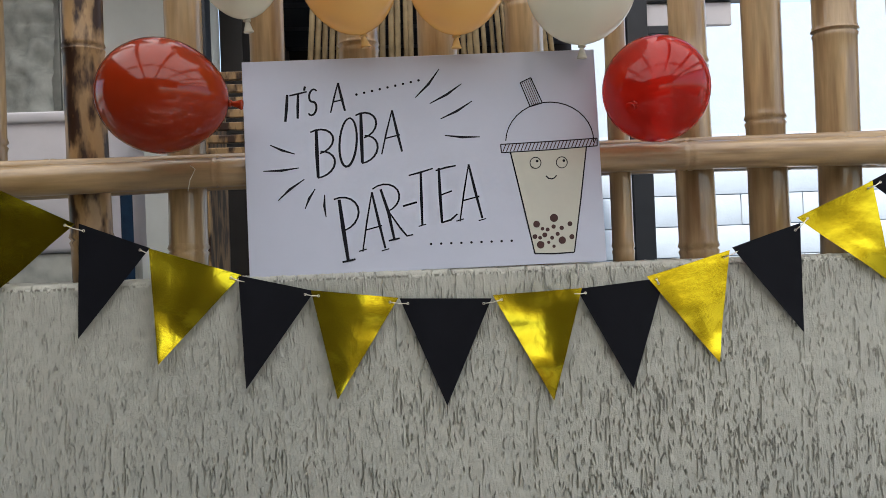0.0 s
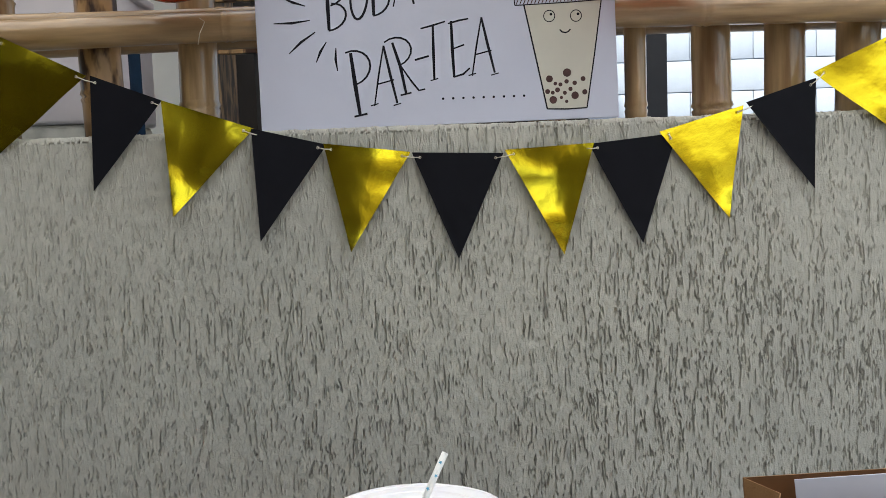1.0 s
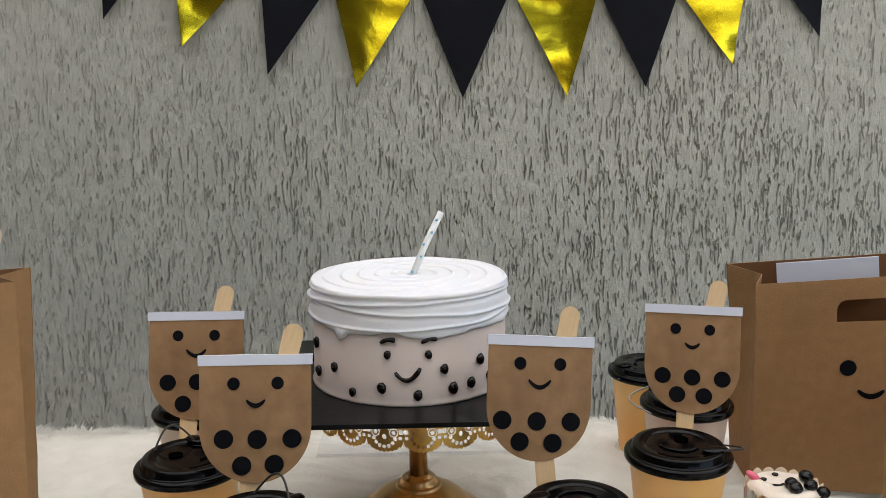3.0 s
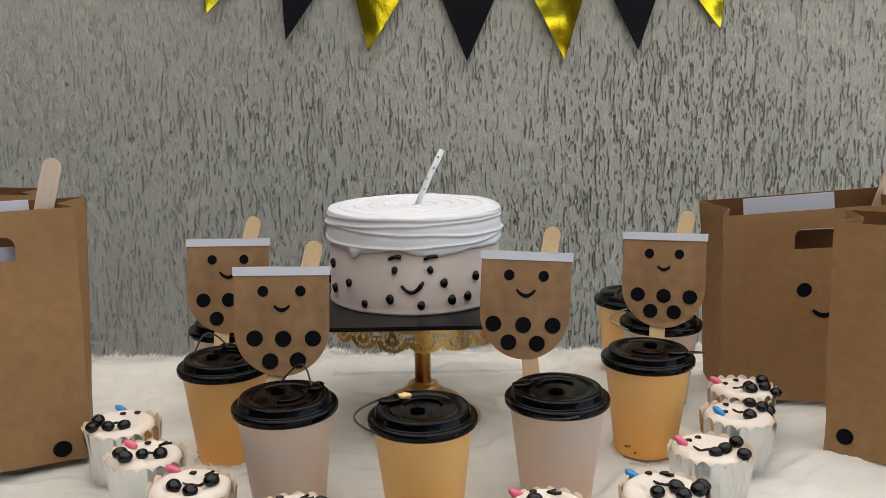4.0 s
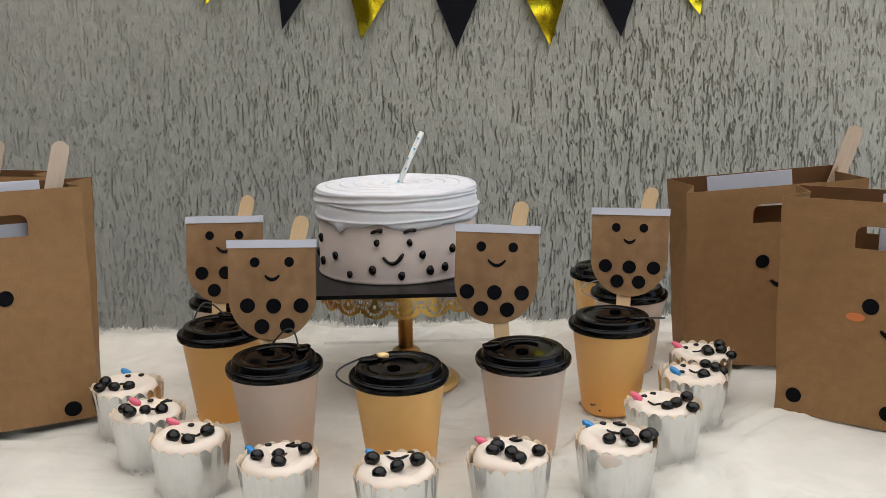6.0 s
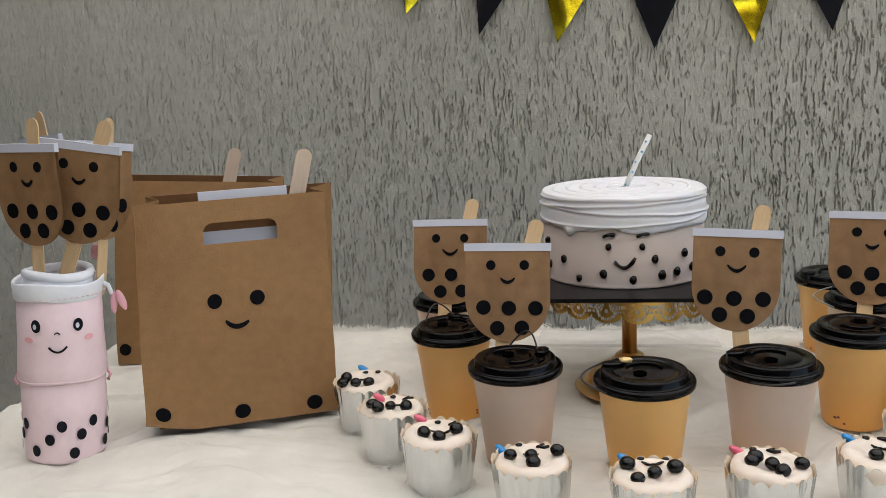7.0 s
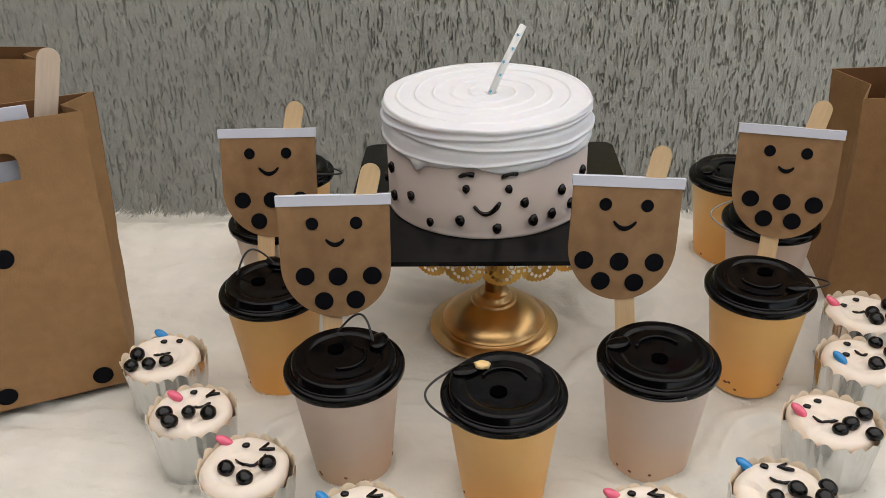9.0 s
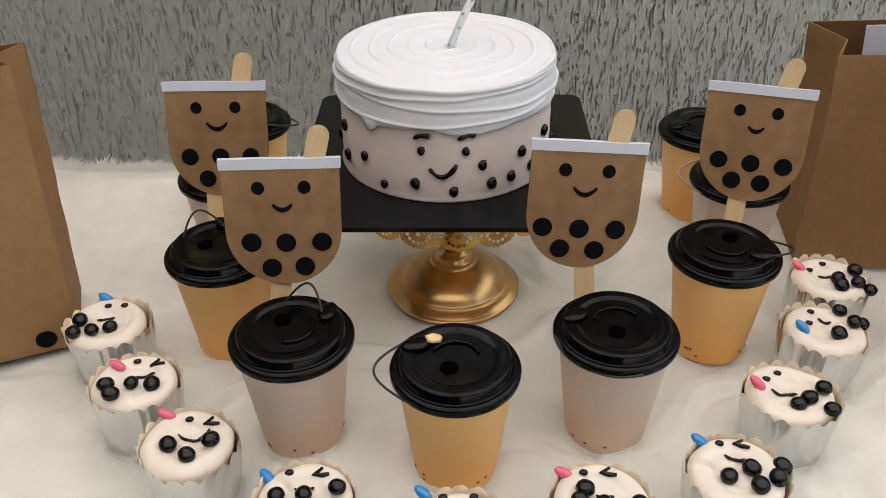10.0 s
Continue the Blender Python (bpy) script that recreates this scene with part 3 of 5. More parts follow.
def fur_throw():
    """White long-pile fur: a soft sheet that hangs over the edges, and many thousand strands."""
    throw = thing("fur_throw", pose(0, 0, 0), "fluffy white faux fur throw spread over the table", "fur throw")
    rng = np.random.default_rng(9)
    step = 0.003
    hang = 40
    nx, ny = int((FX1 - FX0) / step) + 2 * hang, int((FY1 - FY0) / step) + 2 * hang
    i, j = np.arange(nx)[:, None], np.arange(ny)[None, :]
    ex = np.maximum(hang - i, 0) + np.maximum(i - (nx - 1 - hang), 0)
    ey = np.maximum(hang - j, 0) + np.maximum(j - (ny - 1 - hang), 0)
    ox = np.clip(i, hang, nx - 1 - hang) - hang
    oy = np.clip(j, hang, ny - 1 - hang) - hang
    sx = np.where(i < hang, -1, 1) * (1 - np.exp(-ex / 4.5)) * 0.018
    sy = np.where(j < hang, -1, 1) * (1 - np.exp(-ey / 4.5)) * 0.018
    # tufts: the pile lies in soft overlapping locks whose direction wanders
    wx, wy = value_noise(nx, ny, 40, 40, rng) * 60, value_noise(nx, ny, 30, 30, rng) * 45
    lock = value_noise(nx + 70, ny + 60, 16, 7, rng)[(i + wx).astype(int), (j + wy).astype(int)]
    hair = value_noise(nx + 70, ny + 60, 9, 1.6, rng)[(i + wx).astype(int), (j + wy).astype(int)]
    h = 0.0070 * value_noise(nx, ny, 30, 24, rng) + 0.0080 * lock + 0.0016 * hair + 0.0016 * value_noise(nx, ny, 4, 4, rng)
    drop = np.maximum(ex, ey) - 2 * (1 - np.exp(-np.maximum(ex, ey) / 2.0))
    X = FX0 + ox * step + sx + np.zeros((nx, ny))
    Y = FY0 + oy * step + sy + np.zeros((nx, ny))
    Z = TABLE - 0.0170 + h - drop * step
    co = np.stack([X, Y, Z], -1).reshape(-1, 3)
    a = (np.arange(nx - 1)[:, None] * ny + np.arange(ny - 1)[None, :]).ravel()
    sheet = mesh_arrays("backing", co, np.stack([a, a + ny, a + ny + 1, a + 1], 1), FUR)
    sheet.parent = throw
    # loose strands show along the edges
    n = 42000
    x, y = rng.uniform(FX0 - 0.01, FX1 + 0.01, n), FY1 + 0.012 - np.abs(rng.normal(0, 0.012, n))
    # and a fringe round the foot of each thing that has sunk into the pile
    ring = [rng.uniform(0, 2 * math.pi, 300) for _ in FEET]
    x = np.concatenate([x] + [fx + (r + rng.uniform(0.0, 0.004, 300)) * np.cos(a) for (fx, fy, r), a in zip(FEET, ring)])
    y = np.concatenate([y] + [fy + (r + rng.uniform(0.0, 0.004, 300)) * np.sin(a) for (fx, fy, r), a in zip(FEET, ring)])
    sunk = np.arange(len(x)) >= n
    n = len(x)
    gi = np.clip(((x - FX0) / step + hang).astype(int), 0, nx - 1)
    gj = np.clip(((y - FY0) / step + hang).astype(int), 0, ny - 1)
    turn = value_noise(nx, ny, 24, 24, rng)[gi, gj] * 9 + value_noise(nx, ny, 8, 8, rng)[gi, gj] * 2.5 + rng.normal(0, 1.1, n)
    length = rng.uniform(0.005, 0.015, n) * np.where(sunk, 0.6, 1) * (0.75 + 0.5 * value_noise(nx, ny, 9, 9, rng)[gi, gj])
    edge = np.clip(1 - np.minimum(FY1 - y, np.minimum(x - FX0, FX1 - x)) / 0.02, 0, 1)
    lift = rng.uniform(0.01, 0.05, n) + edge * rng.uniform(0.0, 0.8, n) + sunk * rng.uniform(0.1, 0.8, n)
    dx, dy = np.cos(turn), np.sin(turn)
    z = TABLE - 0.0168 + h[gi, gj]
    out_x, out_y = np.clip((x - FX1 + 0.01) / 0.02, 0, 1) - np.clip((FX0 + 0.01 - x) / 0.02, 0, 1), np.clip((y - FY1 + 0.012) / 0.02, 0, 1)
    z = z - 0.012 * np.maximum(np.abs(out_x), out_y)
    dx, dy = dx + 1.5 * out_x, dy + 1.5 * out_y
    w = 0.0002
    px, py = -dy * w, dx * w
    m1 = np.stack([x + dx * length * 0.45, y + dy * length * 0.45, z + length * lift * 0.8], -1)
    tip = np.stack([x + dx * length, y + dy * length, z + length * lift * 0.75], -1)
    root = np.stack([x, y, z], -1)
    side = np.stack([px, py, np.zeros(n)], -1)
    co = np.stack([root - side, root + side, m1 + side, m1 - side, tip], 1).reshape(-1, 3)
    b = np.arange(n)[:, None] * 5
    tris = np.concatenate([b + np.array([[0, 2, 1]]), b + np.array([[0, 3, 2]]), b + np.array([[3, 4, 2]])], 0)
    pile = mesh_arrays("fur_nap", co, tris, FUR)
    pile.parent = throw
    # soft, even shading: each strand takes the lie of the nap as a whole
    nap = np.stack([dx * 0.22, dy * 0.22, np.ones(n)], -1)
    nap /= np.linalg.norm(nap, axis=1, keepdims=True)
    pile.data.normals_split_custom_set_from_vertices(np.repeat(nap, 5, axis=0).tolist())
    tagged(pile, "long white fur strands", kind="stuff")


fur_throw()


# ---- sign ----
def stroke(bm, pts, w0, w1, y0, y1):
    """A pen stroke: a flat ribbon along pts whose width swells from w0 to w1 and back."""
    pts = [Vector((p[0], 0, p[1])) for p in pts]
    left, right = [], []
    n = len(pts)
    for i, p in enumerate(pts):
        d = (pts[min(i + 1, n - 1)] - pts[max(i - 1, 0)]).normalized()
        s = Vector((-d.z, 0, d.x))
        w = w0 + (w1 - w0) * math.sin(math.pi * i / (n - 1)) if n > 2 else (w0 + w1) / 2
        left.append(p + s * w)
        right.append(p - s * w)
    poly = [(q.x, q.z) for q in left + right[::-1]]
    a = [[bm.verts.new((x, y, z)) for x, z in poly] for y in (y0, y1)]
    m = len(poly)
    for i in range(n - 1):
        bm.faces.new((a[0][i], a[0][i + 1], a[0][m - 2 - i], a[0][m - 1 - i]))
    for i in range(m):
        bm.faces.new((a[0][i], a[1][i], a[1][(i + 1) % m], a[0][(i + 1) % m]))


def arc(cx, cz, rx, rz, a0, a1, n=10):
    return [(cx + rx * math.cos(radians(a0 + (a1 - a0) * i / n)), cz + rz * math.sin(radians(a0 + (a1 - a0) * i / n))) for i in range(n + 1)]


# each letter: strokes in a unit box, x to the right, z up, with a weight (1 thin, 2 thick)
GLYPH = {
    "I": [([(0.5, 1), (0.5, 0.5), (0.45, 0)], 2)],
    "T": [([(0, 0.97), (0.5, 1), (1, 1.04)], 1.2), ([(0.5, 1), (0.52, 0.5), (0.55, 0)], 1.8)],
    "'": [([(0.6, 1), (0.5, 0.85)], 1.6)],
    "S": [(arc(0.55, 0.75, 0.42, 0.24, 40, 265) + arc(0.5, 0.26, 0.45, 0.26, 85, -140), 1.4)],
    "A": [([(0.42, 1), (0.2, 0.5), (0.02, 0)], 1.1), ([(0.42, 1), (0.7, 0.5), (1, 0)], 1.7), ([(0.12, 0.36), (0.86, 0.4)], 1)],
    "B": [([(0.12, 1), (0.2, 0.5), (0.3, 0)], 2.4), (arc(0.2, 0.76, 0.66, 0.26, 120, -80), 1.3), (arc(0.28, 0.27, 0.70, 0.28, 85, -90), 1.3)],
    "O": [(arc(0.5, 0.5, 0.46, 0.5, 100, 460, 22), 1.5)],
    "P": [([(0.12, 1), (0.3, 0.5), (0.5, 0)], 2.6), (arc(0.16, 0.76, 0.78, 0.27, 110, -75), 1.3), ([(0.25, 0.0), (0.8, 0.02)], 1.4)],
    "R": [([(0.05, 0.93), (0.28, 0.5), (0.45, 0)], 2.0), (arc(0.12, 0.76, 0.48, 0.25, 130, -75), 1.2), ([(0.3, 0.5), (0.62, 0.2), (0.82, 0.04), (1, 0.05)], 1.2), ([(0.28, 0.0), (0.6, 0.02)], 1.2)],
    "-": [([(0, 0.4), (1, 0.6)], 1.4)],
    "E": [([(0.15, 1), (0.2, 0.5), (0.28, 0)], 2.0), ([(0.0, 0.96), (0.5, 0.99), (0.95, 1)], 1.2), ([(0.2, 0.5), (0.75, 0.55)], 1.1), ([(0.25, 0.0), (0.7, 0.03), (1, 0.12)], 1.3)],
}


def party_sign():
    """White foam board with hand-drawn lettering and a drawn cup. Drawing units: a grid of 1025 by 622 over the board."""
    W, H = 0.583, 0.354
    sign = thing("party_sign", pose(0.055, 1.4485, WALL_TOP + 0.003, -2.6, -0.55, 0), "white board sign hand-lettered in black, leaning on the fence", "sign")
    part("board", box(-W / 2, 0, 0, W / 2, 0.006, H, 0.0008), CARD_WHITE, sign, smooth=False)

    def at(x, y):
        u = ((x - 15) - 0.04 * (y - 38)) / 1027
        v = (y - 38 + 0.0195 * (x - 15)) / (622 - 0.0095 * (x - 15))
        return (u * W - W / 2, H - v * H)

    unit = W / 1027
    words = [("it's a", [("I", 132, 135, 28, 78), ("T", 152, 133, 50, 72), ("'", 186, 112, 18, 80), ("S", 206, 120, 28, 76), ("A", 274, 103, 42, 84)]),
             ("boba", [("B", 221, 238, 68, 136), ("O", 297, 206, 54, 140), ("B", 350, 192, 62, 142), ("A", 422, 185, 60, 124)]),
             ("par-tea", [("P", 286, 437, 68, 180), ("A", 360, 420, 66, 166), ("R", 408, 396, 98, 162), ("-", 477, 442, 40, 30), ("T", 494, 366, 70, 152), ("E", 572, 352, 62, 158), ("A", 640, 345, 66, 160)])]
    for word, letters in words:
        for ch, x, y, w, h in letters:
            bm = bmesh.new()
            shear = -0.05 if word != "par-tea" else 0.0
            for k, (pts, weight) in enumerate(GLYPH[ch]):
                line = [at(x + px * w + shear * h * (1 - pz), y + h * (1 - pz) + (px - 0.5) * -0.12 * w) for px, pz in pts]
                stroke(bm, line, 1.7 * unit * weight, 2.3 * unit * weight, -0.0005 - 0.00004 * k, 0.0002)
            if word == "par-tea" and ch in "TA":
                for fx in ((0.02, 1.0) if ch == "A" else (0.55,)):
                    stroke(bm, [at(x + fx * w - 11, y + h + 3), at(x + fx * w + 11, y + h - 3)], 1.6 * unit, 1.6 * unit, -0.00062, 0.0002)
            part("letter", bm, INK, sign, "hand-drawn black letter " + ch if ch.isalpha() else "black pen mark", smooth=False)
    rays = [(97, 280, 168, 307), (78, 355, 180, 347), (195, 380, 120, 440), (226, 408, 197, 465), (253, 425, 257, 490), (515, 150, 585, 68), (557, 168, 650, 112), (588, 213, 680, 163), (600, 261, 702, 267)]
    for xa, ya, xb, yb in rays:
        bm = bmesh.new()
        mid = ((xa + xb) / 2 - 0.05 * (yb - ya), (ya + yb) / 2 + 0.03 * (xb - xa))
        stroke(bm, [at(xa, ya), at(*mid), at(xb, yb)], 1.2 * unit, 3.6 * unit, -0.0005, 0.0002)
        part("ray_mark", bm, INK, sign, "black pen dash", smooth=False)
    for xa, ya, xb, yb in ((345, 138, 525, 100), (557, 572, 790, 567)):
        for k in range(9):
            c = at(xa + (xb - xa) * k / 8, ya + (yb - ya) * k / 8)
            part("dot_mark", prism(disc_poly(*c, 3.6 * unit, n=12), -0.0005, 0.0002), INK, sign, smooth=False)
    # the drawn cup
    part("cup_fill", prism([at(790, 312), at(1013, 302), at(972, 603), at(857, 605)], -0.0003, 0.0002), CREAM_PRINT, sign, "pale cream drawn cup", smooth=False)
    bm = bmesh.new()
    k = 0
    for pts, wt in (([(790, 312), (824, 460), (857, 605)], 2.2), ([(857, 605), (915, 606), (972, 603)], 2.0), ([(1013, 302), (994, 450), (972, 603)], 2.0),
                    ([(906 + 129 * math.cos(radians(a)), 284 - 114 * math.sin(radians(a))) for a in range(-2, 183, 10)], 1.6),
                    ([(762, 290), (905, 284), (1045, 277)], 1.6), ([(764, 314), (905, 308), (1045, 299)], 1.6), ([(762, 290), (764, 314)], 1.6), ([(1045, 277), (1045, 299)], 1.6),
                    ([(850, 182), (822, 112)], 1.6), ([(853, 98), (886, 172)], 1.6), ([(822, 112), (853, 98)], 1.6), ([(850, 182), (886, 172)], 1.6),
                    ([(893, 383), (900, 390), (910, 392), (918, 389), (924, 382)], 2.0)):
        k += 1
        stroke(bm, [at(*p) for p in pts], wt * unit * 0.9, wt * unit, -0.0005 - 0.00002 * k, 0.0002)
    for cx in (863, 940):
        k += 1
        stroke(bm, [at(cx + 16 * math.cos(a / 10 * math.pi), 345 + 16 * math.sin(a / 10 * math.pi)) for a in range(21)], 1.2 * unit, 1.2 * unit, -0.0005 - 0.00002 * k, 0.0002)
    part("cup_outline", bm, INK, sign, "black outline of the drawn cup", smooth=False)
    bm = bmesh.new()
    for k in range(26):
        x = 768 + 10.6 * k
        stroke(bm, [at(x, 312 - 0.05 * (x - 764)), at(x + 9, 291 - 0.05 * (x - 764))], 1.3 * unit, 1.3 * unit, -0.0008, 0.0002)
    bm2 = bmesh.new()
    for k in range(5):
        stroke(bm2, [at(828 + 5.5 * k, 112 - 2.5 * k), at(856 + 5.5 * k, 178 - 1.5 * k)], 0.8 * unit, 0.8 * unit, -0.0009, 0.0002)
    part("straw_hatching", bm2, INK_BROWN, sign, "hatched drawn straw", smooth=False)
    part("lid_hatching", bm, INK_BROWN, sign, "dark hatched lid band", smooth=False)
    rnd = random.Random(3)
    pearls = [(863, 521, 10), (914, 504, 12), (874, 580, 11), (937, 568, 11)] + [(858 + 13 * (q % 9) + rnd.uniform(-4, 4), 497 + 24 * (q // 9) + rnd.uniform(-8, 8) + 8, rnd.uniform(4.5, 7.5)) for q in range(9, 36)]
    kept = []
    for x, y, r in pearls:
        if 838 + (y - 497) * 0.2 + r < x < 985 - (y - 497) * 0.13 - r and y < 598 and all(math.hypot(x - a, y - b) > r + c + 2 for a, b, c in kept):
            kept.append((x, y, r))
            part("drawn_pearl", prism(disc_poly(*at(x, y), r * unit, n=14, rough=0.04), -0.0006, 0.0002), INK_BROWN, sign, smooth=False)
    for cx in (868, 946):
        part("drawn_pupil", prism(disc_poly(*at(cx, 340), 4 * unit, n=10), -0.0006, 0.0002), INK, sign, smooth=False)


party_sign()


# ---- bunting ----
def bunting():
    garland = thing("bunting", pose(0, 1.424, 0), "black and gold foil triangle bunting on white string", "bunting")
    rows = [(-0.568, 1.512, -26.5, 0.150, -0.005, -0.172), (-0.442, 1.458, -21.2, 0.119, 0.0, -0.172), (-0.316, 1.412, -18.9, 0.148, -0.007, -0.171), (-0.190, 1.373, -14.0, 0.122, -0.012, -0.174),
            (-0.067, 1.351, -7.4, 0.140, -0.011, -0.169), (0.078, 1.338, -2.3, 0.148, 0.003, -0.172), (0.226, 1.343, 2.4, 0.144, 0.013, -0.177), (0.363, 1.351, 5.1, 0.146, -0.002, -0.171),
            (0.475, 1.379, 15.3, 0.144, 0.0, -0.169), (0.605, 1.420, 17.0, 0.123, 0.008, -0.171), (0.723, 1.475, 23.8, 0.139, 0.027, -0.166), (0.845, 1.531, 26.0, 0.135, 0.008, -0.166)]
    ends = []
    for i, (x, z, turn, w, tx, tz) in enumerate(rows):
        bm = bmesh.new()
        n = 14
        yaw = random.uniform(-3, 3) + (8 if i == 2 else 0)
        curl = random.uniform(-0.003, 0.003)
        grid = []
        for r in range(n + 1):
            f = r / n
            half = w / 2 * (1 - f)
            row = []
            for c in range(9):
                s = c / 8 * 2 - 1
                px, pz = s * half + tx * f, tz * f
                crease = 0.0012 * noise.noise(Vector((px * 40 + i * 9, pz * 40, 0))) + (0.0075 * noise.noise(Vector((px * 9 + i * 5, pz * 14, 3))) if i % 2 == 0 else 0)
                py = curl * f * f + 0.0015 * s * s * (1 - f) * (1 if i % 3 else -1) + crease
                row.append(bm.verts.new((px, py, pz)))
            grid.append(row)
        for p, q in zip(grid, grid[1:]):
            for c in range(8):
                bm.faces.new((p[c], p[c + 1], q[c + 1], q[c]))
        bmesh.ops.remove_doubles(bm, verts=bm.verts, dist=1e-6)
        gold = i % 2 == 0
        layer = 0.0012 * (i % 2)
        ob = part("pennant", bm, PENNANT_GOLD if gold else PENNANT_BLACK, garland, "crinkled gold foil pennant" if gold else "matt black card pennant", m=pose(x, layer, z, 0, -turn, yaw))
        mod = ob.modifiers.new("card", "SOLIDIFY")
        mod.thickness = 0.0006
        d = Vector((math.cos(radians(turn)), math.sin(radians(turn))))
        ends.append([(x + d.x * s * (w / 2 - 0.013) + d.y * 0.008, -0.0028 + layer, z + d.y * s * (w / 2 - 0.013) - d.x * 0.008) for s in (-1, 1)])
        for e in ends[-1]:
            part("eyelet", tube([(e[0] + 0.0019 * math.cos(a), e[1] + 0.0006, e[2] + 0.0019 * math.sin(a)) for a in np.linspace(0, 2 * math.pi, 9)], 0.0005, 5), STRING, garland)
    for a, b in zip(ends, ends[1:]):
        part("string", tube([a[1], ((a[1][0] + b[0][0]) / 2, -0.0045, (a[1][2] + b[0][2]) / 2 - 0.001), b[0]], 0.0009, 6), STRING, garland)
    e = ends[0][0]
    part("string", tube([e, (e[0] - 0.06, -0.003, e[2] + 0.035), (-0.78, 0.045, 1.600)], 0.0011, 6), STRING, garland)
    e = ends[-1][1]
    part("string", tube([e, (e[0] + 0.03, 0.0, e[2] + 0.02), (0.98, 0.045, 1.60)], 0.0011, 6), STRING, garland)


bunting()


# ---- balloons ----
def balloon(m, r, long_, material, label, group):
    """A blown-up balloon: egg-shaped skin with its neck and rolled lip; the neck points down -z."""
    b = thing("balloon", m, label, "balloon", group)
    prof = [(0.0, long_)]
    for i in range(1, 26):
        a = math.pi * i / 26
        z = math.cos(a)
        k = math.sin(a) * (1 - 0.10 * max(0, -z) ** 1.5)
        prof.append((r * k, long_ * z * (1 if z > 0 else 1.08)))
    prof.append((0.004, -long_ * 1.09))
    part("skin", lathe(prof, 40), material, b)
    z = -long_ * 1.09
    part("neck", lathe([(0.004, z), (0.0035, z - 0.004), (0.005, z - 0.010), (0.0075, z - 0.018), (0.0085, z - 0.019), (0.0075, z - 0.021), (0.003, z - 0.019)], 14), material, b)
    part("knot", tube([(0.0042 * math.cos(t), 0.0042 * math.sin(t), z - 0.002) for t in np.linspace(0, 2 * math.pi, 13)], 0.0024, 6), material, b)


balloon(pose(-0.352, 1.385, 1.669, 0, -82, 0), 0.089, 0.097, BALLOON_RED, "glossy dark red balloon resting on the bamboo rail", "balloons")
balloon(pose(0.421, 1.385, 1.657, -68, 0, -38), 0.084, 0.087, BALLOON_RED_2, "glossy bright red balloon resting on the bamboo rail", "balloons")
balloon(pose(-0.229, 1.400, 1.885, 4, -6, 0), 0.072, 0.088, BALLOON_CREAM, "cream balloon tied above the sign", "balloons")
balloon(pose(-0.057, 1.395, 1.850, 6, -12, 0), 0.078, 0.084, BALLOON_PEACH, "peach balloon tied above the sign", "balloons")
balloon(pose(0.113, 1.395, 1.844, 5, 2, 0), 0.080, 0.082, BALLOON_PEACH, "peach balloon tied above the sign", "balloons")
balloon(pose(0.309, 1.390, 1.822, 6, 0, 0), 0.087, 0.082, BALLOON_CREAM, "white balloon tied above the sign", "balloons")


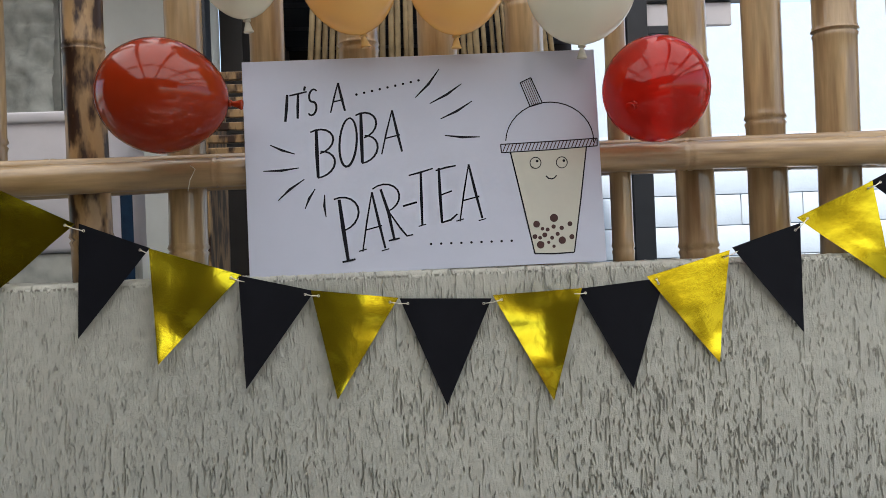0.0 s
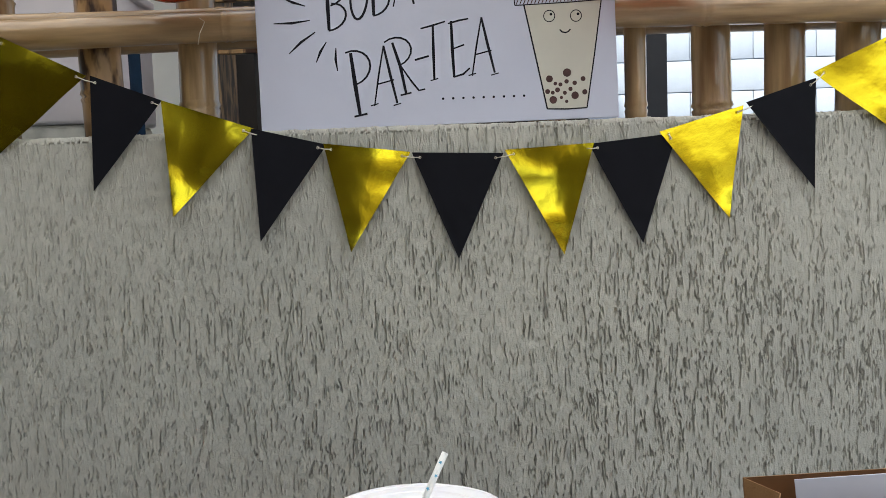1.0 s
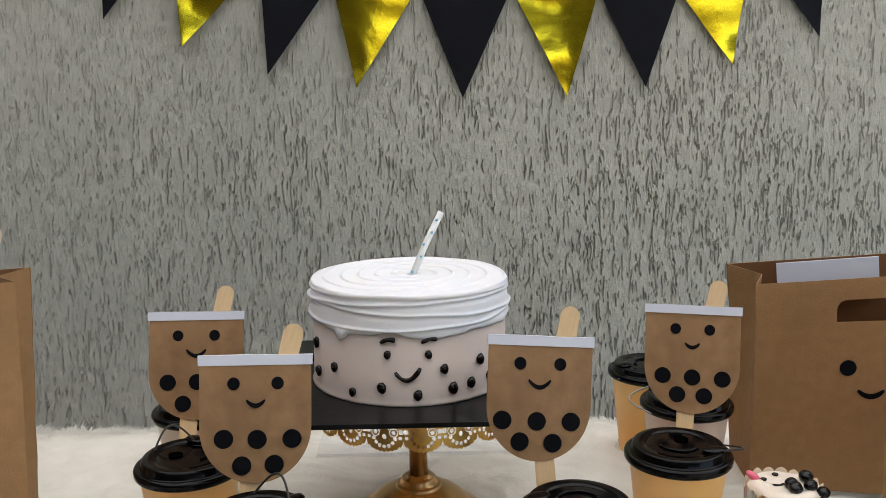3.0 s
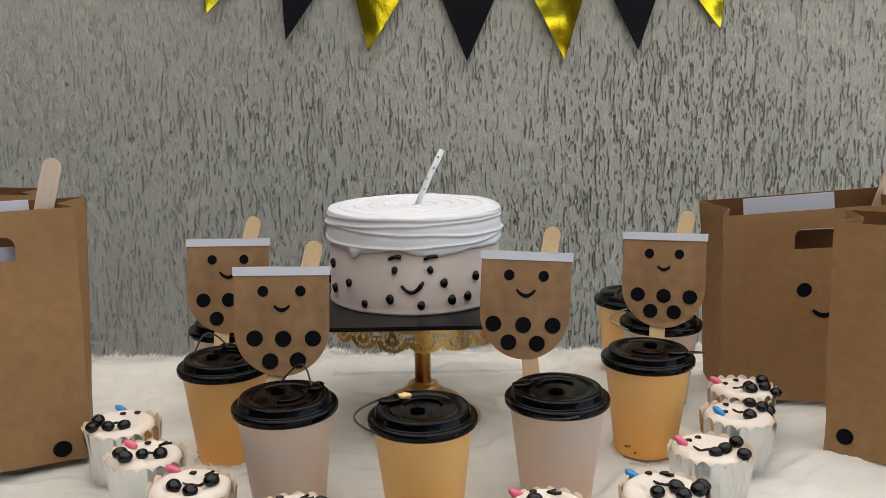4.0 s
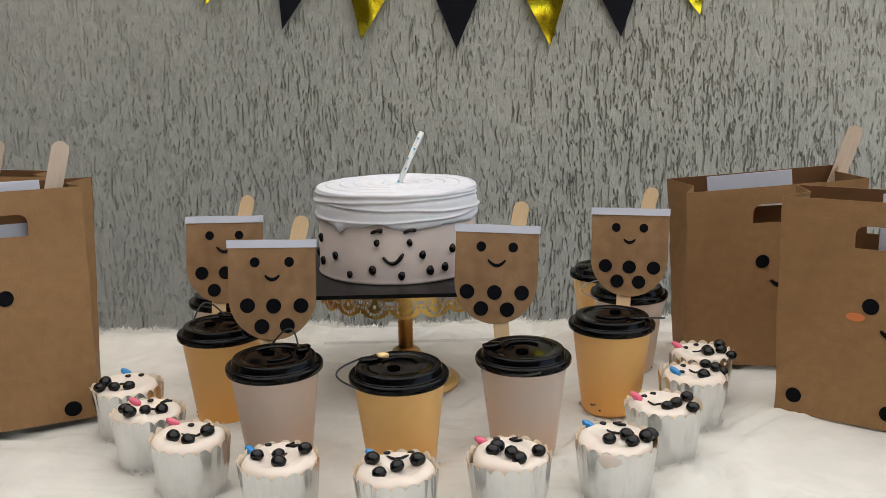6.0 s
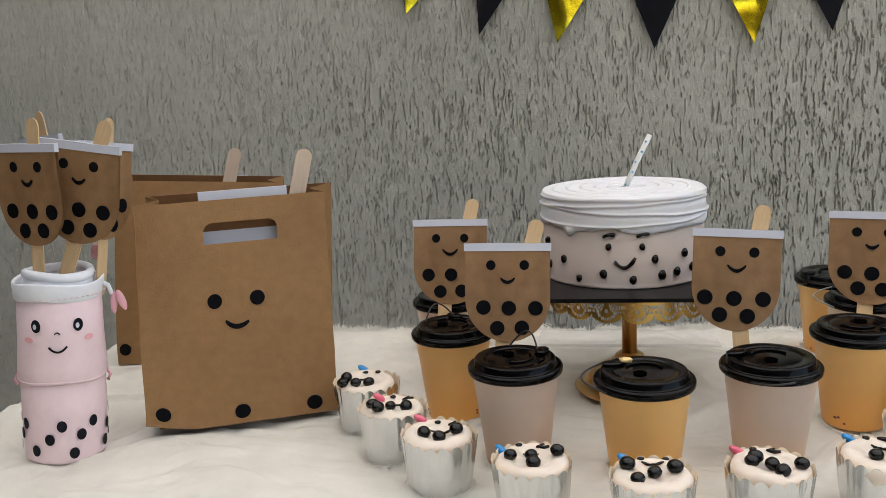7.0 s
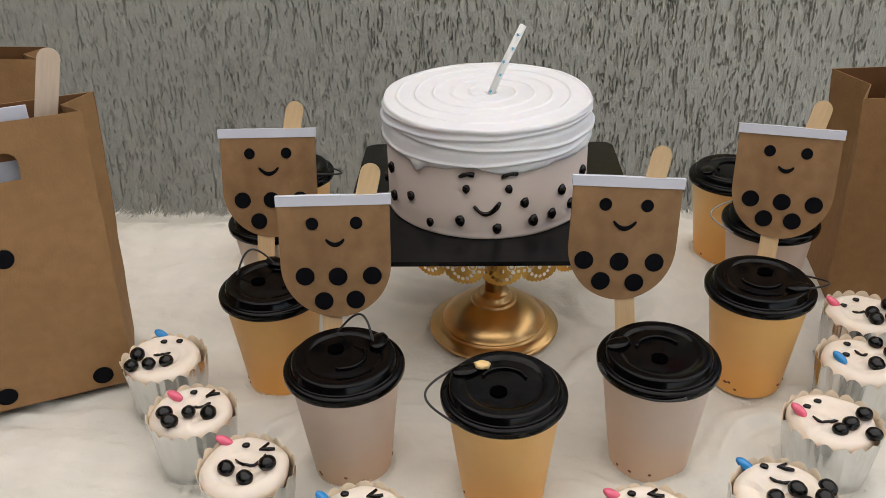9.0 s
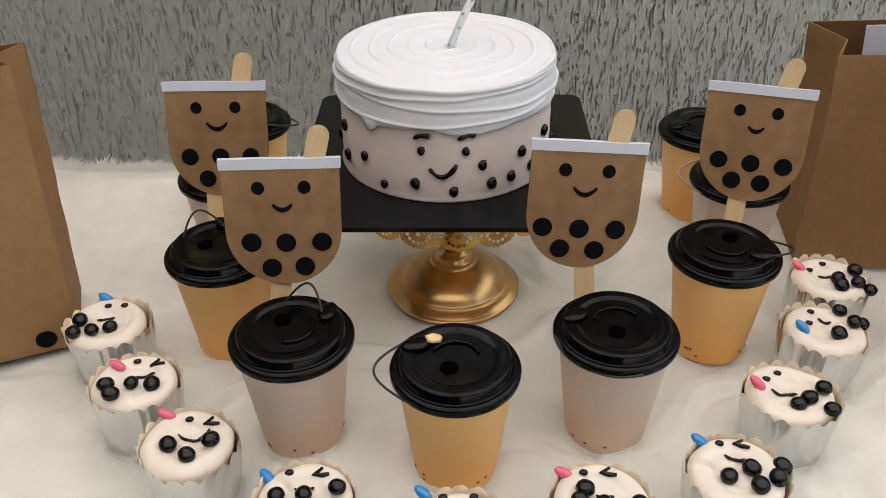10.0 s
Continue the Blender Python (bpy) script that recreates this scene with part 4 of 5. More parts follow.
# ---- cake on its stand ----
def cake_stand():
    stand = thing("cake_stand", pose(-0.004, 0.737, TABLE - 0.0034), "antique gold metal cake stand with a lace skirt", "cake stand")
    part("base", lathe([(0.056, 0), (0.0605, 0.0003), (0.0615, 0.0015), (0.0616, 0.0035), (0.0608, 0.0048), (0.0590, 0.0052), (0.0588, 0.0054), (0.0560, 0.0078), (0.0530, 0.0092), (0.0515, 0.0096), (0.0513, 0.0098), (0.0510, 0.0116), (0.0500, 0.0124), (0.0492, 0.0126), (0.0490, 0.0128),
                        (0.0475, 0.0165), (0.0445, 0.0215), (0.0400, 0.0265), (0.0340, 0.0310), (0.0280, 0.0345), (0.0235, 0.0368), (0.0215, 0.0374), (0.0213, 0.0376), (0.0212, 0.0400), (0.0205, 0.0410), (0.0180, 0.0413), (0.0178, 0.0415), (0.0165, 0.0440), (0.0162, 0.0470), (0.0150, 0.0490), (0.0120, 0.0500), (0.0118, 0.0520)], 72, lambda r, z, a: (r, z * 0.80)), GOLD, stand)
    part("stem", lathe([(0.0085, 0.038), (0.0085, 0.110), (0.0095, 0.112), (0.0095, 0.120)], 28), GOLD, stand)
    part("plate", lathe([(0.010, 0.1185), (0.088, 0.1205), (0.0905, 0.1220), (0.0905, 0.1265), (0.088, 0.128), (0.0, 0.128)], 64), GOLD, stand)
    # lace: one scallop, cut through, repeated round the rim
    n, R, step = 18, 0.0912, 0.0005
    w = 2 * math.pi * R / n
    cols, rows = int(w / step), 46

    def solid(u, v):
        """u across the scallop (-0.5 to 0.5), v metres down from the rim."""
        x = u * w
        edge = 0.0125 + 0.0095 * max(0, 1 - (2 * u) ** 2) ** 0.5 + 0.0006 * math.cos(u * 2 * math.pi * 9)
        if v > edge or v < 0:
            return False
        if v < 0.0016 or edge - v < 0.0011:
            return True
        if (x / 0.0030) ** 2 + ((v - 0.0095) / 0.0036) ** 2 < 1:
            return (x / 0.0018) ** 2 + ((v - 0.0098) / 0.0022) ** 2 > 1
        for k in range(-3, 4):
            a = k * 0.42
            cx, cv = 0.0095 * math.sin(a), 0.0085 + 0.0095 * math.cos(a)
            if ((x - cx) / 0.0016) ** 2 + ((v - cv) / 0.0018) ** 2 < 1:
                return False
        for s in (-1, 1):
            d = math.hypot(x - s * 0.0078, v - 0.0062)
            if d < 0.0044:
                return 0.0018 < d < 0.0029 or d > 0.0039
            if math.hypot(x - s * 0.0139, v - 0.0055) < 0.0022 or math.hypot(x - s * 0.0135, v - 0.0105) < 0.0016:
                return False
            if math.hypot(x - s * 0.0038, v - 0.0033) < 0.0012:
                return False
        return True

    cell = [[solid((i + 0.5) / cols - 0.5, (j + 0.5) * step) for j in range(rows)] for i in range(cols)]
    bm = bmesh.new()
    cache = {}

    def vert(i, j, inside):
        if (i, j, inside) not in cache:
            a = (i / cols - 0.5) * w / R
            v = j * step
            r = R + 0.10 * v - (0.0006 if inside else 0)
            cache[i, j, inside] = bm.verts.new((r * math.sin(a), -r * math.cos(a), -v))
        return cache[i, j, inside]

    for i in range(cols):
        for j in range(rows):
            if cell[i][j]:
                bm.faces.new([vert(*q, 0) for q in ((i, j), (i, j + 1), (i + 1, j + 1), (i + 1, j))])
                bm.faces.new([vert(*q, 1) for q in ((i, j), (i + 1, j), (i + 1, j + 1), (i, j + 1))])
                for (di, dj), (p, q) in {(-1, 0): ((i, j), (i, j + 1)), (1, 0): ((i + 1, j + 1), (i + 1, j)), (0, 1): ((i, j + 1), (i + 1, j + 1))}.items():
                    a, b = i + di, j + dj
                    if not (0 <= a < cols and 0 <= b < rows and cell[a][b]):
                        bm.faces.new((vert(*p, 0), vert(*p, 1), vert(*q, 1), vert(*q, 0)))
    first = part("lace_scallop", bm, GOLD_LACE, stand, "pierced gold lace edge", smooth=False, m=pose(0, 0, 0.1235, 0, 0, 3))
    for k in range(1, n):
        ob = new("lace_scallop", first.data)
        ob.parent, ob.matrix_basis = stand, pose(0, 0, 0.1235, 0, 0, 3 + 360 * k / n)


cake_stand()
board = thing("cake_board", pose(-0.007, 0.752, 0.9100), "glossy black square cake board under the cake", "cake board")
bm = bmesh.new()
outline = []
for sx, sy, a0 in ((1, 1, 0), (-1, 1, 90), (-1, -1, 180), (1, -1, 270)):
    outline += [(sx * 0.114 + 0.012 * math.cos(radians(a0 + 15 * k)), sy * 0.111 + 0.012 * math.sin(radians(a0 + 15 * k))) for k in range(7)]
lo, hi = [bm.verts.new((x, y, 0)) for x, y in outline], [bm.verts.new((x, y, 0.004)) for x, y in outline]
bm.faces.new(lo[::-1])
bm.faces.new(hi)
for i in range(len(lo)):
    bm.faces.new((lo[i], lo[(i + 1) % len(lo)], hi[(i + 1) % len(lo)], hi[i]))
part("sheet", bm, BOARD_BLACK, board, smooth=False)


def cake():
    c = thing("cake", pose(-0.010, 0.755, 0.9116) @ Matrix.Diagonal((0.965, 0.965, 1, 1)), "round beige cake with white icing top and smiling face", "cake")
    part("sponge", lathe([(0.0, 0.0026), (0.0925, 0.0026), (0.0936, 0.0036), (0.0928, 0.0055), (0.0918, 0.009), (0.0914, 0.07), (0.05, 0.075), (0.0, 0.075)], 96,
                         lambda r, z, a: (r + (0.0005 * noise.noise(Vector((math.cos(a) * 4, math.sin(a) * 4, z * 60))) if r > 0.05 else 0), z)), CAKE_SIDE, c)

    def icing_shape(r, z, a):
        p = Vector((math.cos(a), math.sin(a), 0))
        if z < 0.0665:      # ragged lower edge, with runs
            drip = 0.0030 * noise.noise(p * 4.0 + Vector((3, 0, 0))) + 0.0016 * noise.noise(p * 15)
            drip -= 0.0065 * math.exp(-((a - 4.02) / 0.06) ** 2) * (z < 0.064) + 0.0015 * math.exp(-((a - 4.95) / 0.30) ** 2) - 0.003 * math.exp(-((a - 4.5) / 0.2) ** 2)
            return r + 0.0008 * noise.noise(p * 12 + Vector((0, 0, 9))) + 0.0022 * math.exp(-((a - 4.02) / 0.05) ** 2), z + drip
        k, zz = r, z
        if r > 0.085:       # a few spatula ridges that cross the side at a slant
            for c, tilt, amp, ph in ((0.0715, 0.0040, 0.0017, 0.5), (0.0790, -0.0050, 0.0019, 1.2), (0.0860, 0.0045, 0.0018, 2.6), (0.0925, -0.0020, 0.0014, 0.0)):
                d = z - c - tilt * math.sin(a + ph) - 0.0012 * noise.noise(p * 2 + Vector((0, 0, c * 90)))
                k += amp * (math.exp(-(d / 0.0011) ** 2) - 0.5 * math.exp(-((d + 0.0025) / 0.002) ** 2))
            k += 0.0007 * noise.noise(p * 5 + Vector((0, 0, z * 60)))
        if z > 0.0955:      # faint swirl left by the turntable
            ring = (r * 62 + a / (2 * math.pi) + 0.15 * noise.noise(p * 1.5)) % 1.0
            zz += 0.0013 * math.exp(-((ring - 0.5) / 0.055) ** 2) + 0.0005 * noise.noise(p * 3 + Vector((0, 0, r * 60)))
            if r > 0.085:
                k += 0.0018 * noise.noise(p * 2.2 + Vector((7, 0, 0)))
        return k, zz

    prof = [(0.0895, 0.0620), (0.0920, 0.0622), (0.0938, 0.0635), (0.0945, 0.0655)]
    prof += [(0.0945 - 0.0020 * i / 34, 0.067 + 0.0275 * i / 34) for i in range(35)]
    prof += [(0.0927, 0.0958), (0.0920, 0.0970), (0.0900, 0.0973)] + [(0.0900 * (1 - i / 110), 0.0972 + 0.0010 * math.sin(i / 110 * math.pi)) for i in range(1, 111)]
    part("icing", lathe(prof, 144, icing_shape), ICING, c, "white whipped icing with swirl lines")

    def on_side(x, z, off=0.0):
        """A point on the side of the cake, x across the front, z above the board."""
        r = 0.0917 + off
        a = x / 0.0885
        return (r * math.sin(a), -r * math.cos(a), z)

    dots = [(-0.0176, 0.0475, 0.0031, "eye"), (0.0165, 0.0472, 0.0031, "eye")]
    dots += [(x, z, r, "pearl_dot") for x, z, r in ((-0.071, 0.0300, 0.0037), (-0.0505, 0.0118, 0.0034), (-0.0230, 0.0185, 0.0040), (0.0073, 0.0125, 0.0038), (0.0300, 0.0335, 0.0037), (0.0380, 0.0160, 0.0043),
                                                   (0.0560, 0.0175, 0.0040), (0.0665, 0.0360, 0.0040), (0.0790, 0.0190, 0.0040), (-0.0985, 0.020, 0.0042), (-0.102, 0.045, 0.0042), (0.098, 0.042, 0.004), (0.128, 0.022, 0.004), (-0.135, 0.022, 0.004))]
    for x, z, r, name in dots:
        bm = blob(0, 0, 0, r * 1.08, r * 0.8, r * 1.2, 14, 10, 0.18)
        for v in bm.verts:
            if v.co.y < -r * 0.5:
                v.co.z += 0.0006
        part(name, bm, GEL, c, "black gel dot", m=Matrix.Translation(on_side(x, z, 0.0008)) @ pose(0, 0, 0, 0, random.uniform(-20, 20), math.degrees(x / 0.0885)))
    part("mouth", tube([on_side(-0.0115 + 0.021 * t, 0.0335 - 0.0095 * math.sin(math.pi * min(1, t * 0.97 + 0.02)) ** 0.8 + 0.003 * t, 0.0006) for t in np.linspace(0, 1, 14)], 0.0015, 8, taper=[0.9, 1.2, 1.0, 1, 1.2, 1.3, 1.4, 1.4, 1.4, 1.4, 1.5, 1.6, 1.4, 0.9]), GEL, c, "black gel smile")
    for x0, x1, z0, z1 in ((-0.0235, -0.0110, 0.0575, 0.0598), (0.0105, 0.0235, 0.0573, 0.0600)):
        part("eyebrow", tube([on_side(x0 + (x1 - x0) * t, z0 + (z1 - z0) * t + 0.0016 * math.sin(math.pi * t), 0.0008) for t in np.linspace(0, 1, 8)], 0.0016, 8, taper=[0.7, 1.1, 1.2, 1.1, 1.1, 1.3, 1.5, 1.2]), GEL, c, "black gel eyebrow")


cake()
straw = thing("paper_straw", pose(-0.0095, 0.751, 1.0065), "white paper straw with small blue stars, stuck in the cake", "straw")
top = Vector((0.0300, 0.0090, 0.0590))
bm = tube([(0, 0, -0.004), tuple(top * 0.5), tuple(top)], 0.0030, 16)
part("tube", bm, STRAW, straw)
axis = top.normalized()
front = (Vector((0, -1, 0.2)) - axis * axis.dot(Vector((0, -1, 0.2)))).normalized()
across = axis.cross(front)
for k, (h, s) in enumerate(((0.006, 0.0), (0.022, 0.6), (0.033, -0.7), (0.046, 0.3), (0.058, -0.3))):
    bm = bmesh.new()
    pts = []
    for i in range(10):
        r = 0.0019 if i % 2 == 0 else 0.0008
        a = math.pi * i / 5
        off = s * 0.002 + r * math.cos(a)
        pts.append(bm.verts.new(axis * (h + r * math.sin(a)) + across * off + front * (max(0.0030 ** 2 - off ** 2, 0) ** 0.5 + 0.0003)))
    bm.faces.new(pts)
    part("star", bm, STAR_BLUE, straw, "tiny blue printed star")


# ---- drinks ----
def lid_top(r):
    """The profile of a sip lid, from its rim inwards."""
    return [(r - 0.004, 0.0), (r - 0.0008, 0.0), (r, 0.0012), (r + 0.0002, 0.005), (r - 0.0006, 0.0066), (r - 0.002, 0.0072), (r - 0.0042, 0.0072), (r - 0.005, 0.0068), (r - 0.0056, 0.0080), (r - 0.0066, 0.0124), (r - 0.0074, 0.0134), (r - 0.0085, 0.0137),
            (r - 0.0170, 0.0136), (r - 0.0176, 0.0128), (r - 0.0182, 0.0127), (r - 0.0190, 0.0128), (0.0, 0.0128)]


def drink(x, y, liquid, label, turn, cord=None, loop="out", dab=False, lean=(0, 0)):
    """A frosted cup of milk tea with tapioca pearls, black sip lid and its tethered stopper."""
    cup = thing("drink_cup", pose(x, y + 0.006, TABLE - 0.010, lean[0], lean[1], turn), label, "cup", "cups of milk tea")
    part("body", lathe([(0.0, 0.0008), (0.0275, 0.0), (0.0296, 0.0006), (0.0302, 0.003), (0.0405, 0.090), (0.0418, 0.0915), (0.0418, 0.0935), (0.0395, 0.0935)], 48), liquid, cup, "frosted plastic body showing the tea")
    lid = part("lid", lathe([(a, b + 0.0900) for a, b in lid_top(0.0448)], 56), LID, cup, "glossy black plastic sip lid")
    top = 0.0900 + 0.0128
    # A black ringed disc on the lid; the hole's depth is only colour.
    part("sip_hole", lathe([(0.0052, top + 0.0003), (0.0060, top + 0.0012), (0.0052, top + 0.0012), (0.0046, top + 0.0004), (0.0, top + 0.0003)], 20), HOLE_SHADE, lid, "drinking hole, its dark painted on a matt black disc", m=pose(-0.004, -0.010, 0))
    part("crescent_rib", tube([(0.0165 * math.cos(a), 0.0165 * math.sin(a), top + 0.0009) for a in np.linspace(0.3, 2.7, 16)], 0.0011, 8), LID, lid)
    part("stopper", blob(0, 0, top + 0.0018, 0.0105, 0.0068, 0.0019, 18, 8, 0.15), LID, lid, "small black stopper tab", m=pose(-0.027, 0.013, 0, 0, 0, 20))
    if cord:
        z = top - 0.004
        if loop == "up":
            pts = [(-0.022 - 0.010 * math.sin(math.pi * t), 0.012 - 0.036 * t, top + 0.001 + 0.017 * math.sin(math.pi * t) - 0.003 * t) for t in np.linspace(0, 1, 18)]
        elif loop == "rim":
            pts = [((0.045 + 0.0015 * math.sin(3 * a)) * math.cos(a), (0.045 + 0.0015 * math.sin(3 * a)) * math.sin(a), z - 0.003 - 0.004 * math.sin((a - 3.3) * 2)) for a in np.linspace(3.1, 4.75, 18)]
        else:
            pts = [(-0.033 - 0.022 * math.sin(math.pi * t), 0.016 - 0.046 * t, z + 0.006 - 0.013 * t) for t in np.linspace(0, 1, 18)]
        part("tether", tube(pts, 0.0009, 7), cord, lid, "thin stopper cord")
    if dab:
        part("cream_dab", blob(-0.015, 0.0165, top + 0.0035, 0.0060, 0.0042, 0.0026, 16, 10, 0.35), CHEESE, lid, "small dab of cream left on the lid")
    rnd = random.Random(int((x + 2) * 1000))
    for k in range(11):
        a = rnd.uniform(0, 2 * math.pi)
        h = rnd.uniform(0.006, 0.013)
        r = 0.0302 + (h - 0.003) * 0.127 - 0.0013
        part("tapioca_pearl", blob(r * math.cos(a), r * math.sin(a), h, 0.0020, 0.0020, 0.0017, 8, 6), INK_RED, cup, "dark tapioca pearl showing through")
    return cup


milk = "pinkish-beige milk tea cup, black lid"
orange = "orange milk tea cup, black lid"
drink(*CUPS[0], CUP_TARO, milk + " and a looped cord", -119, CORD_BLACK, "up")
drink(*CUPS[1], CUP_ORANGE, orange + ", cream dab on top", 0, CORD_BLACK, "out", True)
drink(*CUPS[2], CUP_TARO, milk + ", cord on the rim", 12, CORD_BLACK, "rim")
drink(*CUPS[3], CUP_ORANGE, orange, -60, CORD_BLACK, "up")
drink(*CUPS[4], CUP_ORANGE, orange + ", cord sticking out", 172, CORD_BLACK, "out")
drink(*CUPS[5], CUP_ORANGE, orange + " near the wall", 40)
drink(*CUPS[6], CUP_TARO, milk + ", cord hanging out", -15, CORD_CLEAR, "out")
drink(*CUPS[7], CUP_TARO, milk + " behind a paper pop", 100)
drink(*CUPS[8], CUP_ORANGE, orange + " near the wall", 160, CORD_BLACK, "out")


# ---- paper pops ----
def stick_mesh(w, z0, z1, y0, y1):
    n = 8
    poly = [(w * math.cos(a), z1 - w + w * math.sin(a)) for a in np.linspace(0, math.pi, n + 1)] + [(w * math.cos(a), z0 + w + w * math.sin(a)) for a in np.linspace(math.pi, 2 * math.pi, n + 1)]
    return prism(poly, y0, y1)


def paper_pop(m, down, tilt, shift, label, group="paper pops", smile=0.0075, marks=(0.0165, 0.0266, -0.0432, 0.0123, -0.0622, 0.0008, 0.0005, 0.0428), foot=None):
    """Paper bar-shaped pop on a stick. The origin lies between its eyes; down: metres from there to the stick's foot."""
    pop = thing("paper_pop", m, label, "paper pop", group)
    eye, near, row_a, far, row_b, mid_a, mid_b, hw = marks
    top, low = 0.0150, -0.0775
    rnd = random.Random(int(1000 * (m.translation.x + 3)))
    def bow(x, z):
        """How far the wrinkled front of the paper stands out."""
        q = Vector((x, z, 0))
        return min(0.0002, 0.0013 * noise.noise(q * 38 + Vector((0, 0, m.translation.x * 50))) + 0.0005 * noise.noise(q * 110 + Vector((0, 0, m.translation.x * 70))))

    bm = bmesh.new()
    for y in (-0.0007, 0.0018):
        nx, nz = 20, 30
        grid = {}
        for j in range(nz + 1):
            z = low + (top - low) * (1 - math.cos(math.pi / 2 * j / nz))
            half = hw if z > -0.034 else hw * max(0.0, 1 - ((z + 0.034) / (low + 0.034)) ** 2) ** 0.5
            for i in range(nx + 1):
                x = half * (2 * i / nx - 1)
                grid[i, j] = bm.verts.new((x, y - 0.0003 + bow(x, z) if y < 0 else y, z))
        for j in range(nz):
            for i in range(nx):
                bm.faces.new((grid[i, j], grid[i + 1, j], grid[i + 1, j + 1], grid[i, j + 1]))
    bmesh.ops.remove_doubles(bm, verts=bm.verts, dist=1e-6)
    part("paper", bm, KRAFT_POP, pop, "wrinkled brown kraft paper")
    part("top_band", prism([(-hw - 0.001, top - 0.0008), (hw + 0.001, top - 0.0008), (hw + 0.0012, top + 0.0072), (hw * 0.5, top + 0.0069), (-hw * 0.3, top + 0.0073), (-hw - 0.0012, top + 0.0070)], -0.0022, 0.0026), WHITE_PAPER, pop, "white paper band", smooth=False)
    if foot:        # a second stick, set below the paper's middle, carries the pop
        part("stick", stick_mesh(0.0078, -0.029, 0.047, 0.0, 0.0012), WOOD_STICK, pop, "flat wooden craft stick", smooth=False, m=pose(shift, 0.0002, 0, 0, tilt, 0))
        part("foot_stick", stick_mesh(0.0078, -down, -0.031, 0.0, 0.0012), WOOD_STICK, pop, "flat wooden craft stick", smooth=False, m=pose(foot[1], 0.0002, 0, 0, foot[0], 0))
    else:
        part("stick", stick_mesh(0.0078, -down, 0.047, 0.0, 0.0012), WOOD_STICK, pop, "flat wooden craft stick", smooth=False, m=pose(shift, 0.0002, 0, 0, tilt, 0))

    def sticker(name, poly):
        bm = bmesh.new()
        rows = [[bm.verts.new((x, -0.0010 + bow(x, z) - off, z)) for x, z in poly] for off in (0.0007, 0.0)]
        bm.faces.new(rows[0])
        for i in range(len(poly)):
            bm.faces.new((rows[0][i], rows[1][i], rows[1][(i + 1) % len(poly)], rows[0][(i + 1) % len(poly)]))
        part(name, bm, BLACK_PAPER, pop, smooth=False)

    for x in (-eye, eye):
        sticker("eye", disc_poly(x, 0.0, 0.0048, 0.0050))
    sticker("mouth", crescent(0, -0.0130, smile, 0.82 * smile, 0.0036))
    for x, z in ((mid_a - near, row_a), (mid_a, row_a), (mid_a + near, row_a), (mid_b - far, row_b), (mid_b + far, row_b)):
        sticker("paper_pearl", disc_poly(x + rnd.uniform(-0.0006, 0.0006), z + rnd.uniform(-0.0006, 0.0006), 0.0074, n=22, rough=0.012))
    return pop


pop_label = "smiling brown paper pop on a stick"
paper_pop(pose(-0.208, 0.7610, 0.953, -16, 0.8, 3), 0.171, 12, 0.018, pop_label + " beside the cups", smile=0.0092, foot=(2, -0.004))
paper_pop(pose(-0.1289, 0.6272, 0.9505, -10.8, 2.0, 6.2), 0.168, 13, 0.020, pop_label + " behind a milk tea", foot=(2, -0.002), marks=(0.0168, 0.0263, -0.0430, 0.0123, -0.0631, 0.0017, 0.0015, 0.0428))
paper_pop(pose(0.0951, 0.6377, 0.9585, -10.8, 3.5, 0.9), 0.178, 8.5, 0.017, pop_label + " planted in the fur", smile=0.0092, foot=(-7, -0.003), marks=(0.0160, 0.0276, -0.0455, 0.0134, -0.0625, -0.0010, -0.0010, 0.0416))
paper_pop(pose(0.2521, 0.7481, 0.9537, -13.6, 0.1, -15.2), 0.171, 12, 0.014, pop_label + " before the back cups", smile=0.0068, foot=(1, -0.003), marks=(0.0152, 0.0266, -0.0440, 0.0121, -0.0609, 0.0008, -0.0003, 0.0424))


# ---- cupcakes ----
EYE = (0.004, -0.45)      # the place from which the arc of cupcakes is arranged


